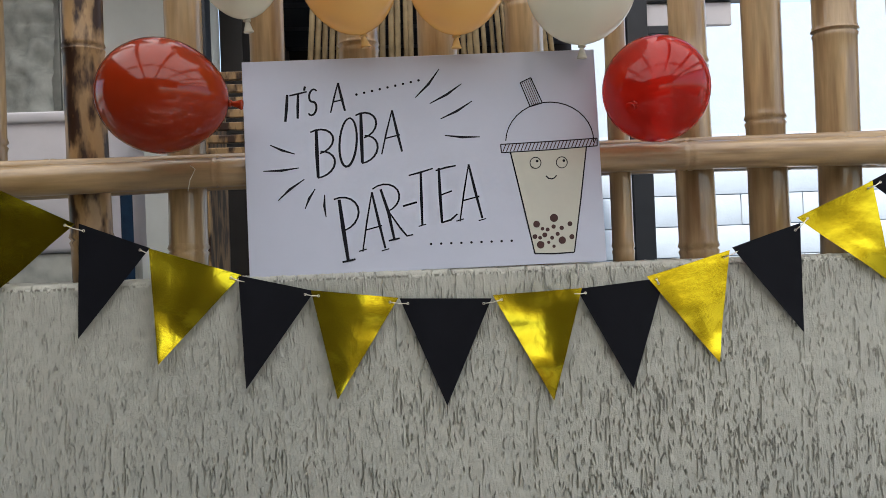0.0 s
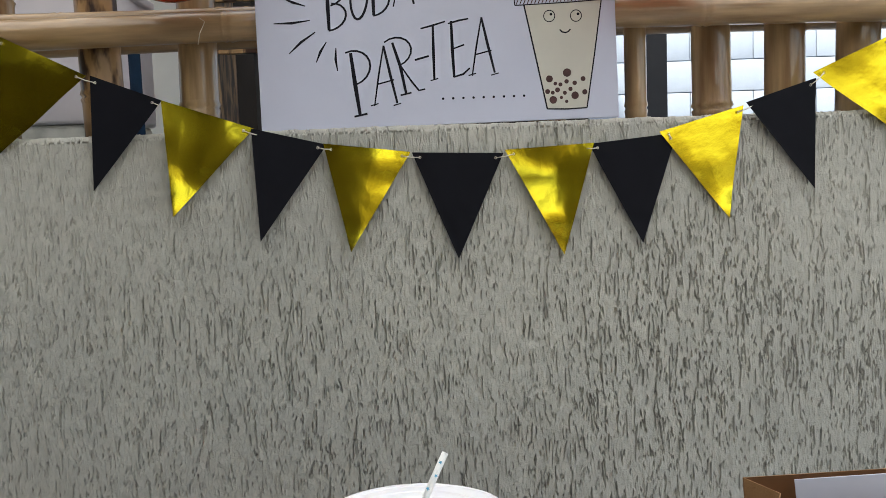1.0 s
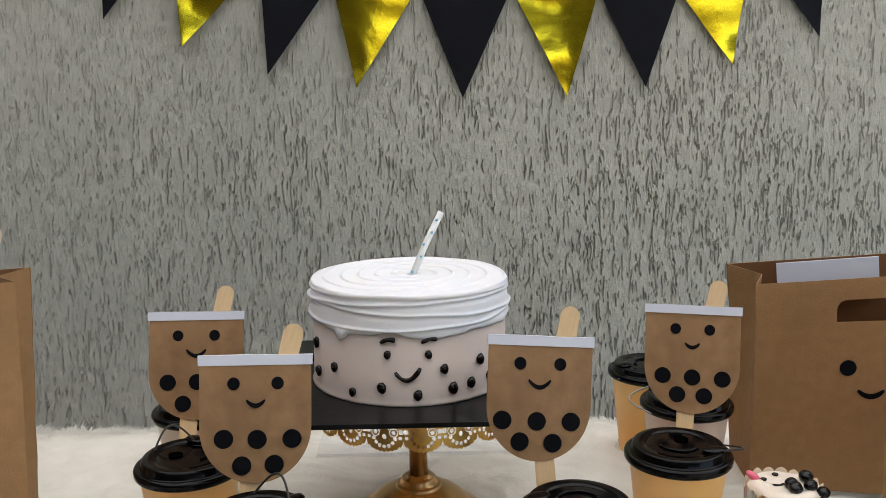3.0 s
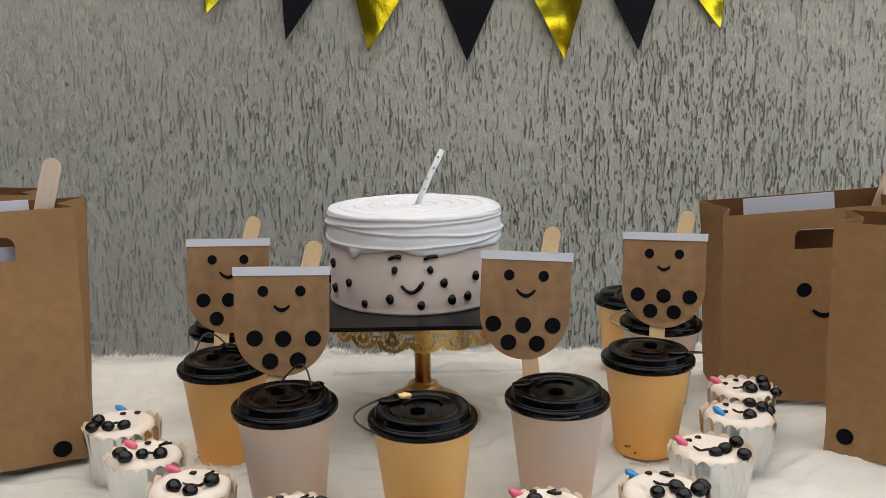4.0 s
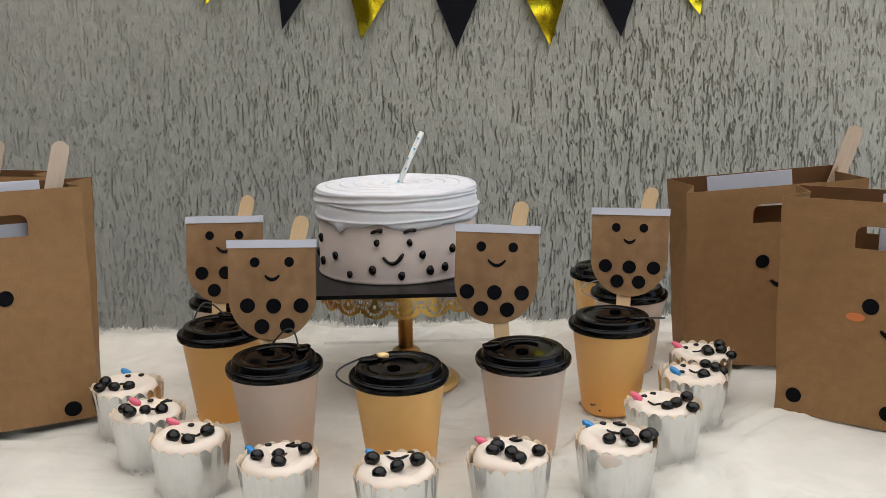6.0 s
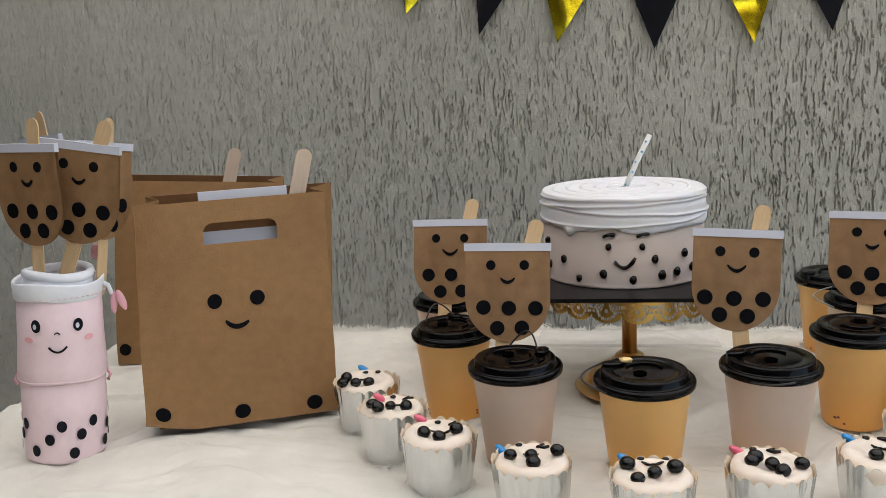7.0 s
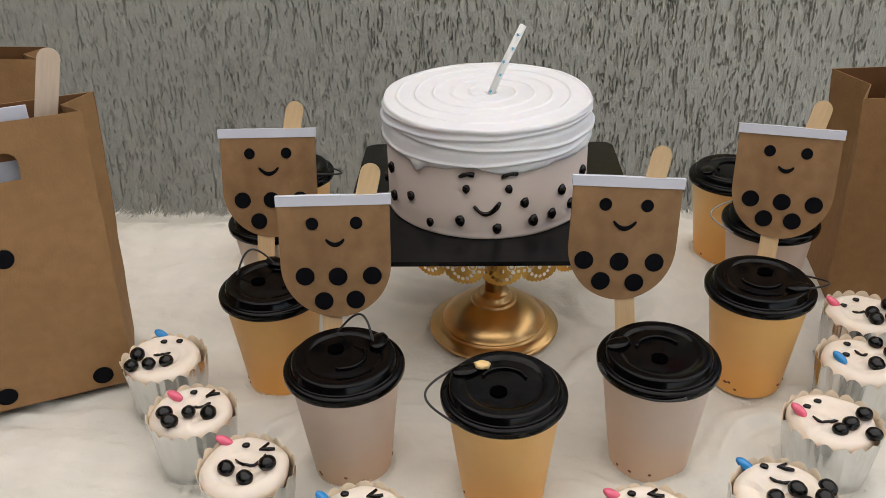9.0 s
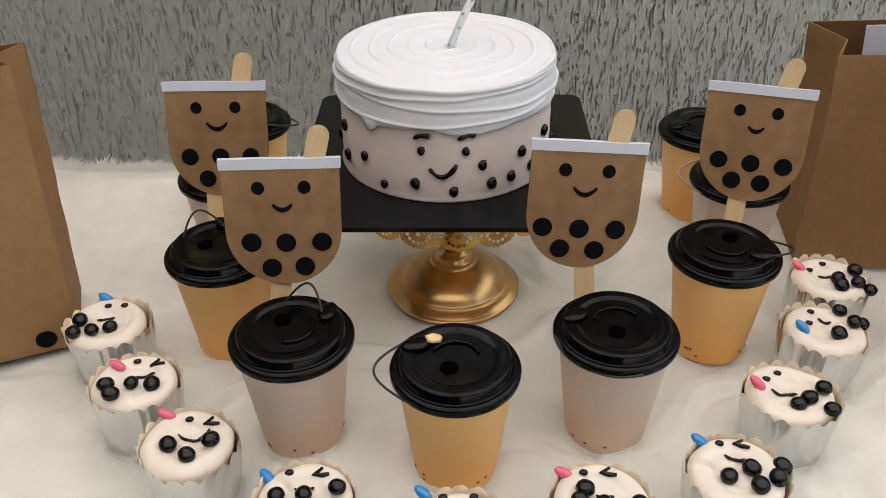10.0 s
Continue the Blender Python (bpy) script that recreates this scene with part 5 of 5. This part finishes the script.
def cupcake(x, y, pink, candy, eyes, wink, mouth, pearls, seed):
    """Cupcake in a scalloped silver case, ring of cream frosting, candy ear, gel face and black sugar pearls.
    Decorations are given as fractions of the frosting's radius, across and away from the front."""
    rnd = random.Random(seed)
    yaw = math.degrees(math.atan2(y - EYE[1], x - EYE[0])) - 90
    c = thing("cupcake", pose(x, y - 0.003, TABLE - 0.011, rnd.uniform(-1.5, 1.5), rnd.uniform(-1.5, 1.5), yaw), "silver-cased frosted cupcake with black pearls and %s candy" % ("pink" if pink else "blue"), "cupcake", "cupcakes in an arc")
    waves, Hc = 19, 0.0500

    def wrap(r, z, a):
        t = z / Hc
        scallop = 0.0046 * abs(math.sin(a * waves / 2)) ** 0.75 * max(0, t - 0.86) / 0.14
        p = Vector((math.cos(a), math.sin(a), 0))
        dent = 0.0019 * noise.noise(p * 2.3 + Vector((0, 0, seed * 3 + t * 0.6))) + 0.0013 * noise.noise(p * 6 + Vector((0, 0, seed * 5 + t * 1.1))) + 0.0004 * noise.noise(p * 13 + Vector((0, 0, seed * 7 + t * 1.6)))
        oval = 0.0009 * math.cos(2 * a + seed) * t
        return r + dent * min(1, t * 2) + oval, z + scallop

    prof = [(0.0, 0.0), (0.0276, 0.0), (0.0286, 0.0012)] + [(0.0286 + 0.0056 * i / 12, 0.0012 + (Hc - 0.0012) * i / 12) for i in range(1, 13)]
    rise = prof[3:]
    case = part("case", lathe(prof, 152, wrap, cap=False), SILVER, c, "crinkled silver foil baking case")
    part("case_lining", lathe([rise[-1]] + [(r - 0.0006, z - 0.0002) for r, z in rise[4:][::-1]] + [(0.0285, Hc * 0.45)], 152, wrap, cap=False), WRAP_IN, case, "tan inside of the case")
    spin, sx, sy = rnd.uniform(0, 6.28), rnd.uniform(-0.0015, 0.0015), rnd.uniform(-0.001, 0.0015)

    def swirl(r, z, a):
        p = Vector((math.cos(a), math.sin(a), seed * 0.7))
        ring = math.exp(-((r - 0.021) / 0.009) ** 2)
        fold = ((a - spin) % (2 * math.pi)) / (2 * math.pi)
        up = 0.0034 * (fold - 0.5) * ring + 0.0014 * noise.noise(p * 1.8 + Vector((0, 0, r * 70)))
        groove = -0.0011 * math.exp(-(((r - 0.0150 - 0.006 * fold) / 0.0013) ** 2))
        return r * (1 + 0.055 * noise.noise(p * 1.5)), z + up + groove

    fr = [(0.0280, Hc - 0.014), (0.0302, Hc - 0.0075), (0.0312, Hc - 0.003), (0.0310, Hc + 0.0005), (0.0298, Hc + 0.0028), (0.0280, Hc + 0.0042), (0.0262, Hc + 0.0050), (0.0240, Hc + 0.0055), (0.0215, Hc + 0.0056), (0.0190, Hc + 0.0051), (0.0175, Hc + 0.0046),
          (0.0160, Hc + 0.0040), (0.0145, Hc + 0.0033), (0.0125, Hc + 0.0024), (0.0105, Hc + 0.0018), (0.0080, Hc + 0.0016), (0.0055, Hc + 0.0020), (0.0030, Hc + 0.0026), (0.0, Hc + 0.0028)]
    part("frosting", lathe(fr, 72, swirl), FROST, c, "swirled cream frosting", m=pose(sx, sy, 0))

    def on(u, v):
        """A point on the frosting."""
        px, py = u * 0.0315, v * 0.0315
        r, a = math.hypot(px - sx, py - sy), math.atan2(py - sy, px - sx) % (2 * math.pi)
        shape = [swirl(q, z, a) for q, z in fr[3:]]
        for (r1, z1), (r0, z0) in zip(shape, shape[1:]):
            if r0 <= r <= r1:
                return Vector((px, py, z0 + (z1 - z0) * (r - r0) / max(1e-6, r1 - r0)))
        return Vector((px, py, shape[0][1]))

    part("candy", blob(0, 0, 0, 0.0070, 0.0037, 0.0034, 16, 10, 0.12), CANDY_PINK if pink else CANDY_BLUE, c, "sugar-coated oblong candy", m=Matrix.Translation(on(*candy) + Vector((0, 0, 0.0024))) @ pose(0, 0, 0, 0, 22, rnd.uniform(-50, -10)))
    for u, v in eyes:
        part("gel_eye", blob(0, 0, 0, 0.0031, 0.0024, 0.0017, 12, 8, 0.2), GEL, c, m=Matrix.Translation(on(u, v) + Vector((0, 0, 0.0006))))
    up = Vector((0, 0, 0.0008))
    if wink:
        u, v = wink
        part("gel_wink", tube([on(u + 0.04, v + 0.16) + up, on(u - 0.13, v - 0.02) + up, on(u + 0.03, v - 0.03) + up, on(u + 0.18, v - 0.03) + up], 0.0015, 8, taper=[0.7, 1.2, 1.1, 0.8]), GEL, c)
    if mouth:
        u, v, w, h = mouth
        part("gel_mouth", tube([on(u + w * t, v - h * (1 - t * t)) + up for t in np.linspace(-1, 1, 9)], 0.0011, 8, taper=[0.6, 1.0, 1.2, 0.9, 1.1, 0.9, 1.2, 1.1, 0.6]), GEL, c)
    for u, v in pearls:
        r = rnd.uniform(0.0054, 0.0063)
        part("sugar_pearl", blob(0, 0, 0, r * 1.1, r, r * 0.88, 18, 12, 0.06), PEARL, c, "shiny black sugar pearl", m=Matrix.Translation(on(u, v) + Vector((0, 0, r * 0.62))) @ pose(0, 0, 0, 0, rnd.uniform(-15, 15), rnd.uniform(0, 180)))


cupcake(*CAKES[0], 0, (-0.08, 0.98), [(0.0, 0.62), (0.42, 0.50)], None, (-0.05, 0.2, 0.22, 0.05), [(-0.65, 0.10), (-0.78, -0.35), (-0.35, -0.31), (0.08, -0.25)], 0)
cupcake(*CAKES[1], 1, (-0.40, 0.52), [(0.04, 0.64)], (0.50, 0.47), (0.22, 0.16, 0.24, 0.04), [(-0.60, -0.19), (-0.06, -0.12), (0.42, -0.31), (-0.45, -0.62)], 1)
cupcake(*CAKES[2], 1, (-0.50, 0.87), [(0.0, 0.68)], (0.47, 0.50), (0.10, 0.34, 0.34, 0.30), [(-0.42, -0.02), (0.50, -0.15), (0.0, -0.42)], 2)
cupcake(*CAKES[3], 0, (-0.78, 0.71), [(-0.30, 0.64)], (0.33, 0.56), (0.0, 0.3, 0.2, 0.08), [(-0.55, 0.10), (0.0, 0.08), (0.03, -0.33), (0.68, 0.08)], 3)
cupcake(*CAKES[4], 0, (-0.67, 0.90), [(-0.26, 0.72), (0.36, 0.74)], None, (0.02, 0.52, 0.28, 0.08), [(-0.62, 0.33), (-0.40, -0.36), (0.03, -0.04), (0.54, 0.12)], 4)
cupcake(*CAKES[5], 1, (-0.72, 0.62), [(-0.33, 0.62)], (0.17, 0.70), (0.1, 0.18, 0.18, 0.06), [(-0.42, -0.10), (-0.30, 0.22), (0.07, -0.13), (0.27, -0.52), (0.76, -0.06)], 5)
cupcake(*CAKES[6], 0, (-0.75, 0.70), [(-0.37, 0.60)], (0.07, 0.66), (-0.05, 0.36, 0.22, 0.05), [(-0.20, -0.20), (0.26, 0.10), (0.39, -0.38), (0.75, -0.15), (0.90, 0.32)], 6)
cupcake(*CAKES[7], 1, (-0.78, -0.04), [(-0.30, 0.55), (-0.56, 0.28)], None, (-0.18, -0.02, 0.28, 0.08), [(0.10, -0.42), (0.34, -0.18), (0.66, 0.14), (0.80, -0.45)], 7)
cupcake(*CAKES[8], 0, (-0.56, -0.28), [(-0.34, 0.16), (-0.30, 0.54)], None, (0.04, 0.40, 0.16, 0.10), [(0.32, -0.20), (0.68, 0.20), (0.40, 0.74), (0.92, 0.42)], 8)
cupcake(*CAKES[9], 1, (-0.78, 0.20), [(-0.14, 0.58), (-0.50, 0.17)], None, (-0.05, 0.05, 0.22, 0.05), [(0.24, -0.55), (0.20, -0.12), (0.62, 0.22), (0.66, -0.36), (0.98, -0.40)], 9)


# ---- paper bags ----
def gift_bag(m, W, H, label, blush=False, seed=0, skew=0.05, face=(0.0, 0.0), lean=0.038, slot=None, rear=(0.0, 0.005), grow=0.0, lift=0.0, rake=0.0, dots=(-0.0785, 0.0025), tip=0.0, hem=0.0):
    """Kraft paper bag. The origin is the middle of its front bottom edge; the front faces -y."""
    bag = thing("paper_bag", m, label, "paper bag", "party favour bags")
    D, back = 0.085, 0.020
    (hx, hz), hw, hh, hr = slot or (-0.003, H - 0.033), 0.037, 0.0108, 0.0090

    def wave(x, z):
        """The soft, uneven side edges of handled paper."""
        return (2 * abs(x) / W) ** 6 * (0.0030 * noise.noise(Vector((z * 16, seed * 3 + (7 if x > 0 else 0), 0))) + 0.0010 * noise.noise(Vector((z * 55, seed, 2))))

    def front_pt(x, z, off=0.0):
        t = z / H
        bow = 0.004 * math.sin(math.pi * t) * (1 - (2 * x / W) ** 2) + 0.0016 * noise.noise(Vector((x * 22, z * 14, seed))) + sum(0.0011 * math.exp(-((x - q * W) / 0.003) ** 2) * t for q in (-0.30, 0.27))
        x += wave(x, z)
        return Vector((x * (1 + 0.04 * t) + max(0, x) * grow * (1 - t) + skew * z, lean * t ** 1.3 - bow + off, z + lift * max(0, -4 * x / W - 1) * (1 - t) ** 2 + rake * x / W * t))

    def back_pt(x, z):
        t = z / H
        x += wave(x, z)
        return Vector((x * (1 + 0.04 * t) + max(0, x) * grow * (1 - t) + skew * z + rear[0] * (0.4 + 0.6 * t), D - back * t + 0.002 * math.sin(3 * t), z + rear[1] * t + rake * x / W * t))

    def panel(name, fn, flip=False):
        bm = bmesh.new()
        arc = [math.radians(15 * k) for k in range(7)]
        xs = [x for x in np.linspace(-W / 2, W / 2, 19) if abs(abs(x - hx) - (hw - hr / 2)) > hr / 2 + 0.001]
        xs = sorted(xs + [hx + e * (hw - hr + hr * math.sin(q)) for q in arc for e in (-1, 1)])
        zs = [z for z in np.linspace(hem, H, 19) if abs(z - hz) > hh + 0.001]
        zs = sorted(zs + [hz + hh - hr + hr * math.cos(q) for q in arc] + [hz - hh])
        away = lambda x, z: 1.0 if z < hz - hh + 1e-6 else math.hypot(max(0, abs(x - hx) - (hw - hr)), max(0, z - (hz + hh - hr)))
        g = [[bm.verts.new(fn(x, z)) for z in zs] for x in xs]
        for i in range(len(xs) - 1):
            for j in range(len(zs) - 1):
                ring = [(i, j), (i + 1, j), (i + 1, j + 1), (i, j + 1)]
                keep = [g[p][q] for p, q in ring if away(xs[p], zs[q]) > hr - 1e-6]
                if len(keep) > 2:
                    bm.faces.new(keep)
        for v in [v for v in bm.verts if not v.link_faces]:
            bm.verts.remove(v)
        ob = part(name, bm, KRAFT, bag, "brown kraft panel with a die-cut handle slot")
        ob.data.materials.append(KRAFT_IN_SHADE)
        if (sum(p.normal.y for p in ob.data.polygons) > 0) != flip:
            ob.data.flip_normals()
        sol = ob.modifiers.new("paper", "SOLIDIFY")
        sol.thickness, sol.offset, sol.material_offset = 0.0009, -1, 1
        return ob

    panel("front_panel", front_pt)
    panel("back_panel", back_pt, True)
    for s in (-1, 1):
        bm = bmesh.new()
        cols = []
        for i in range(9):
            t = i / 8
            col = []
            for j in range(15):
                z = hem + (H - hem) * j / 14
                p = front_pt(s * W / 2, z).lerp(back_pt(s * W / 2, z), t)
                fold = (1 - abs(2 * t - 1)) * 0.020 * (z / H) ** 1.2
                p.x -= s * fold
                col.append(bm.verts.new(p))
            cols.append(col)
        for a, b in zip(cols, cols[1:]):
            for j in range(14):
                bm.faces.new((a[j], b[j], b[j + 1], a[j + 1]))
        ob = part("gusset", bm, KRAFT, bag, "creased side gusset")
        sol = ob.modifiers.new("paper", "SOLIDIFY")
        sol.thickness, sol.offset = 0.0008, 0
    part("bottom_panel", box(-W / 2 + 0.012, 0.012, hem, W / 2 - 0.004, D - 0.004, hem + 0.001), KRAFT, bag, smooth=False)

    def sticker(name, poly, label=""):
        bm = bmesh.new()
        va = [bm.verts.new(front_pt(x, z, -0.0011)) for x, z in poly]
        vb = [bm.verts.new(front_pt(x, z, -0.0003)) for x, z in poly]
        bm.faces.new(va)
        for i in range(len(poly)):
            bm.faces.new((va[i], vb[i], vb[(i + 1) % len(poly)], va[(i + 1) % len(poly)]))
        return part(name, bm, BLUSH_ORANGE if name == "blush" else BLACK_PAPER, bag, label, smooth=False)

    for x in (-0.0205, 0.0220):
        sticker("eye", disc_poly(x + face[0], 0.139 + face[1], 0.0074, 0.0078, rough=0.01))
    sticker("mouth", [(x * math.cos(tip) + (z - 0.114) * math.sin(tip) + 0.001 + face[0], 0.114 + face[1] + (z - 0.114) * math.cos(tip) - x * math.sin(tip)) for x, z in crescent(0, 0.1165, 0.0122, 0.0085, 0.0052)])
    for x, z in ((dots[0], 0.0200), (dots[1], 0.0185), (0.0800 / (1 + grow * 0.93), 0.0175)):
        if x is not None:
            sticker("paper_pearl", disc_poly(x, z, 0.0078, rough=0.01))
    if blush:
        for x in (-0.033, 0.035):
            sticker("blush", disc_poly(x + face[0], 0.127 + face[1], 0.0085, 0.0042))
    return bag


bag_label = "brown kraft bag with dots and smile"
BAG_A = pose(-0.4215, 0.6055, TABLE - 0.006, 0, 0, 23.4)
BAG_B = pose(-0.570, 0.815, TABLE - 0.006, 0, 0, 6)
BAG_C = pose(0.4216, 0.7675, TABLE - 0.006, 0, 0, -11.7)
BAG_D = pose(0.4598, 0.5812, TABLE - 0.006, 0, 0, -35.2)
gift_bag(BAG_A, 0.192, 0.244, bag_label + " on the fur", seed=1, rear=(0.012, 0.006), grow=0.10, slot=(0.0085, 0.2095), lift=0.011, tip=0.10, hem=0.005)
gift_bag(BAG_B, 0.214, 0.239, bag_label + " behind another bag", seed=2, dots=(-0.096, 0.0025), rake=-0.012)
gift_bag(BAG_C, 0.1887, 0.215, bag_label + " near the wall", seed=3, skew=0.008, face=(0.0096, -0.0108), lean=0.007, slot=(0.0139, 0.184), rear=(-0.020, 0.009), rake=0.018, dots=(None, None))
gift_bag(BAG_D, 0.190, 0.2226, bag_label + ", orange blush", blush=True, seed=4, skew=-0.0156, face=(0.0101, -0.0165), lean=0.0123, slot=(0.0089, 0.188), dots=(-0.077, 0.0110))


def in_bag(bag, cx, cw, cz0, cz1, sx, tip, tilt, y=0.055, fold=0, turn=0, lean=-4, sy=None):
    """A white card and a craft stick that stand inside a bag."""
    card = thing("white_card", bag @ pose(cx, y, 0.004, lean, turn, 0), "plain white card standing in a paper bag", "card", "cards in the bags")
    part("sheet", box(-cw / 2, 0, cz0, cw / 2, 0.0012, cz1, 0.0004), WHITE_PAPER, card, smooth=False)
    if fold:
        part("fold", box(-cw / 2 - 0.004, -0.0012, fold, cw / 2 + 0.006, -0.0002, fold + 0.011, 0.0003), KRAFT_IN_SHADE, card, "brown folded strip", smooth=False)
    if tip:
        st = thing("craft_stick", bag @ pose(sx, sy or y - 0.006, 0.004, -3, tilt, 0), "pale flat wooden stick standing in a paper bag", "stick", "sticks in the bags")
        part("blade", stick_mesh(0.0088, 0, tip, 0, 0.0018), WOOD_PALE, st, smooth=False)


in_bag(BAG_A, 0.026, 0.094, 0.13, 0.249, 0.022, 0.296, 15, 0.036, fold=0.206, sy=0.049, lean=-2)
in_bag(BAG_B, 0.026, 0.094, 0.13, 0.238, -0.016, 0.286, 16)
in_bag(BAG_C, -0.002, 0.097, 0.183, 0.221, 0.012, 0.288, 17, 0.050, turn=-5.5, lean=0)
in_bag(BAG_D, 0.036, 0.105, 0.10, 0.222, 0, 0, 0, 0.035)


# ---- pink telescopic case with more pops ----
def pink_case(m):
    case = thing("pen_case", m, "pale pink cup-shaped case with smiling face and dots", "pen case")
    sway = lambda r, z, a: (r * (1 + 0.012 * math.sin(2 * a + z * 20)), z + 0.0012 * math.sin(3 * a) * (z > 0.08))
    part("lower_body", lathe([(0.0, 0.0), (0.044, 0.0), (0.0465, 0.002), (0.0470, 0.006), (0.0478, 0.050), (0.0480, 0.104)], 48, sway), PINK_CLOTH, case)
    part("upper_body", lathe([(0.0490, 0.086), (0.0505, 0.088), (0.0502, 0.100), (0.0485, 0.130), (0.0478, 0.176)], 48, sway), PINK_CLOTH, case)
    part("white_rim", lathe([(0.0484, 0.172), (0.0498, 0.174), (0.0506, 0.182), (0.0512, 0.189), (0.0505, 0.191), (0.047, 0.189), (0.044, 0.165)], 48, lambda r, z, a: (r * (1 + 0.02 * math.sin(2 * a)), z + 0.0016 * math.sin(3 * a + 1))), WHITE_CLOTH, case, "stitched white collar")
    part("inner_roll", tube([(0.036 * math.cos(a), 0.036 * math.sin(a), 0.196 + 0.002 * math.sin(2 * a)) for a in np.linspace(0, 2 * math.pi, 30)], 0.0050, 8), WHITE_CLOTH, case, "rolled white lining")
    part("lining", lathe([(0.040, 0.170), (0.0375, 0.199), (0.036, 0.200), (0.034, 0.170), (0.034, 0.02), (0.0, 0.02)], 36), WHITE_CLOTH, case)
    part("seam", tube([(0.0508 * math.cos(a), 0.0508 * math.sin(a), 0.0885 + 0.0012 * math.sin(3 * a)) for a in np.linspace(0, 2 * math.pi, 40)], 0.0008, 6), PINK_CLOTH, case)

    def on(a, z, r):
        return (r * math.sin(a), -r * math.cos(a), z)

    def decal(name, a, z, w, h, material, label="", r=None):
        bm = bmesh.new()
        r0 = r or (0.0490 if z < 0.086 else 0.0500)
        n = 18
        vs = [bm.verts.new(on(a + w / r0 * math.cos(2 * math.pi * i / n), z + h * math.sin(2 * math.pi * i / n), r0 + 0.0004)) for i in range(n)]
        bm.faces.new(vs)
        return part(name, bm, material, case, label, smooth=False)

    for a in (-0.42, 0.52):
        decal("eye", a, 0.149, 0.0058, 0.0068, INK)
        decal("eye_glint", a - 0.02, 0.1485, 0.0022, 0.0028, WHITE_PAPER, r=0.0506)
        decal("blush", a * 1.5, 0.134, 0.0060, 0.0030, BLUSH)
    part("mouth", tube([on(0.05 + 0.20 * t, 0.1275 - 0.0055 * (1 - t * t), 0.0502) for t in np.linspace(-1, 1, 12)], 0.0011, 6), INK, case)
    part("nose", tube([on(0.05 + 0.06 * t, 0.1405 + 0.002 * (1 - t * t), 0.0502) for t in np.linspace(-1, 1, 8)], 0.0007, 6), INK, case)
    rnd = random.Random(5)
    for k in range(22):
        a = -math.pi + k * 2 * math.pi / 22 + rnd.uniform(-0.08, 0.08)
        decal("printed_pearl", a, (0.014, 0.030, 0.044)[k % 3] + rnd.uniform(-0.002, 0.002), 0.0058, 0.0062, INK)
    for a, z in ((-1.5, 0.090), (1.5, 0.090)):
        part("pull_tab", tube([on(a, z, 0.0505), on(a, z - 0.006, 0.0545), on(a, z - 0.012, 0.0515)], 0.0022, 8), HOT_PINK, case)
    part("zip_pull", blob(0.062, -0.006, 0.163, 0.0042, 0.003, 0.0125, 12, 10), HOT_PINK, case, "pink plastic zip pull")
    part("zip_pull", blob(0, 0, 0, 0.0046, 0.003, 0.0120, 12, 10), HOT_PINK, case, "pink plastic zip pull", m=pose(0.071, -0.010, 0.166, 0, -24, 0))
    bm = bmesh.new()
    for k in range(46):
        a = k * 2 * math.pi / 46
        tube([on(a + 0.045 * q, 0.1765 + 0.0006 * math.sin(3 * a), 0.0506) for q in (-1, 1)], 0.0005, 5, bm)
    part("stitching", bm, PINK_CLOTH, case, "pale dashed stitching")
    part("zip_slider", tube([(0.049, -0.004, 0.184), (0.056, -0.006, 0.182), (0.060, -0.006, 0.172)], 0.0026, 8), WHITE_CLOTH, case)
    part("charm", blob(0.040, 0.028, 0.212, 0.006, 0.004, 0.009, 12, 10), HOT_PINK, case)


PINK_AT = (-0.589, 0.545)
pink_case(pose(*PINK_AT, TABLE - 0.008, 0, 4.6, 25) @ Matrix.Diagonal((0.84, 0.84, 0.97, 1)))
for x, y, z, lean, roll, yaw, tilt, shift in ((-0.5315, 0.544, 1.074, -2, 8, -4, 15, 0.016), (-0.580, 0.532, 1.075, 0, 0, -16, 8, 0.010), (-0.606, 0.600, 1.078, 3, -4, -30, -2, 0.010), (-0.532, 0.590, 1.070, 3, 8, 84, 4, 0.004)):
    paper_pop(pose(x, y, z, lean, roll, yaw), 0.135, tilt, shift, pop_label + " standing in the pink case", "pops in the pink case")

# ---- clear plastic tray behind the stand ----
tray = thing("clear_tray", pose(0.0, 0.895, TABLE + 0.003), "clear plastic tray lid lying on the fur", "tray")
FILM = mat("tray_film", (0.85, 0.85, 0.84), 0.15)
FILM.node_tree.nodes["Principled BSDF"].inputs["Alpha"].default_value = 0.14
part("sheet", box(-0.115, -0.035, 0, 0.115, 0.035, 0.0012, 0.0004), FILM, tray, smooth=False)
part("front_lip", box(-0.115, -0.038, 0, 0.115, -0.0355, 0.004, 0.0008), FILM, tray, smooth=False)
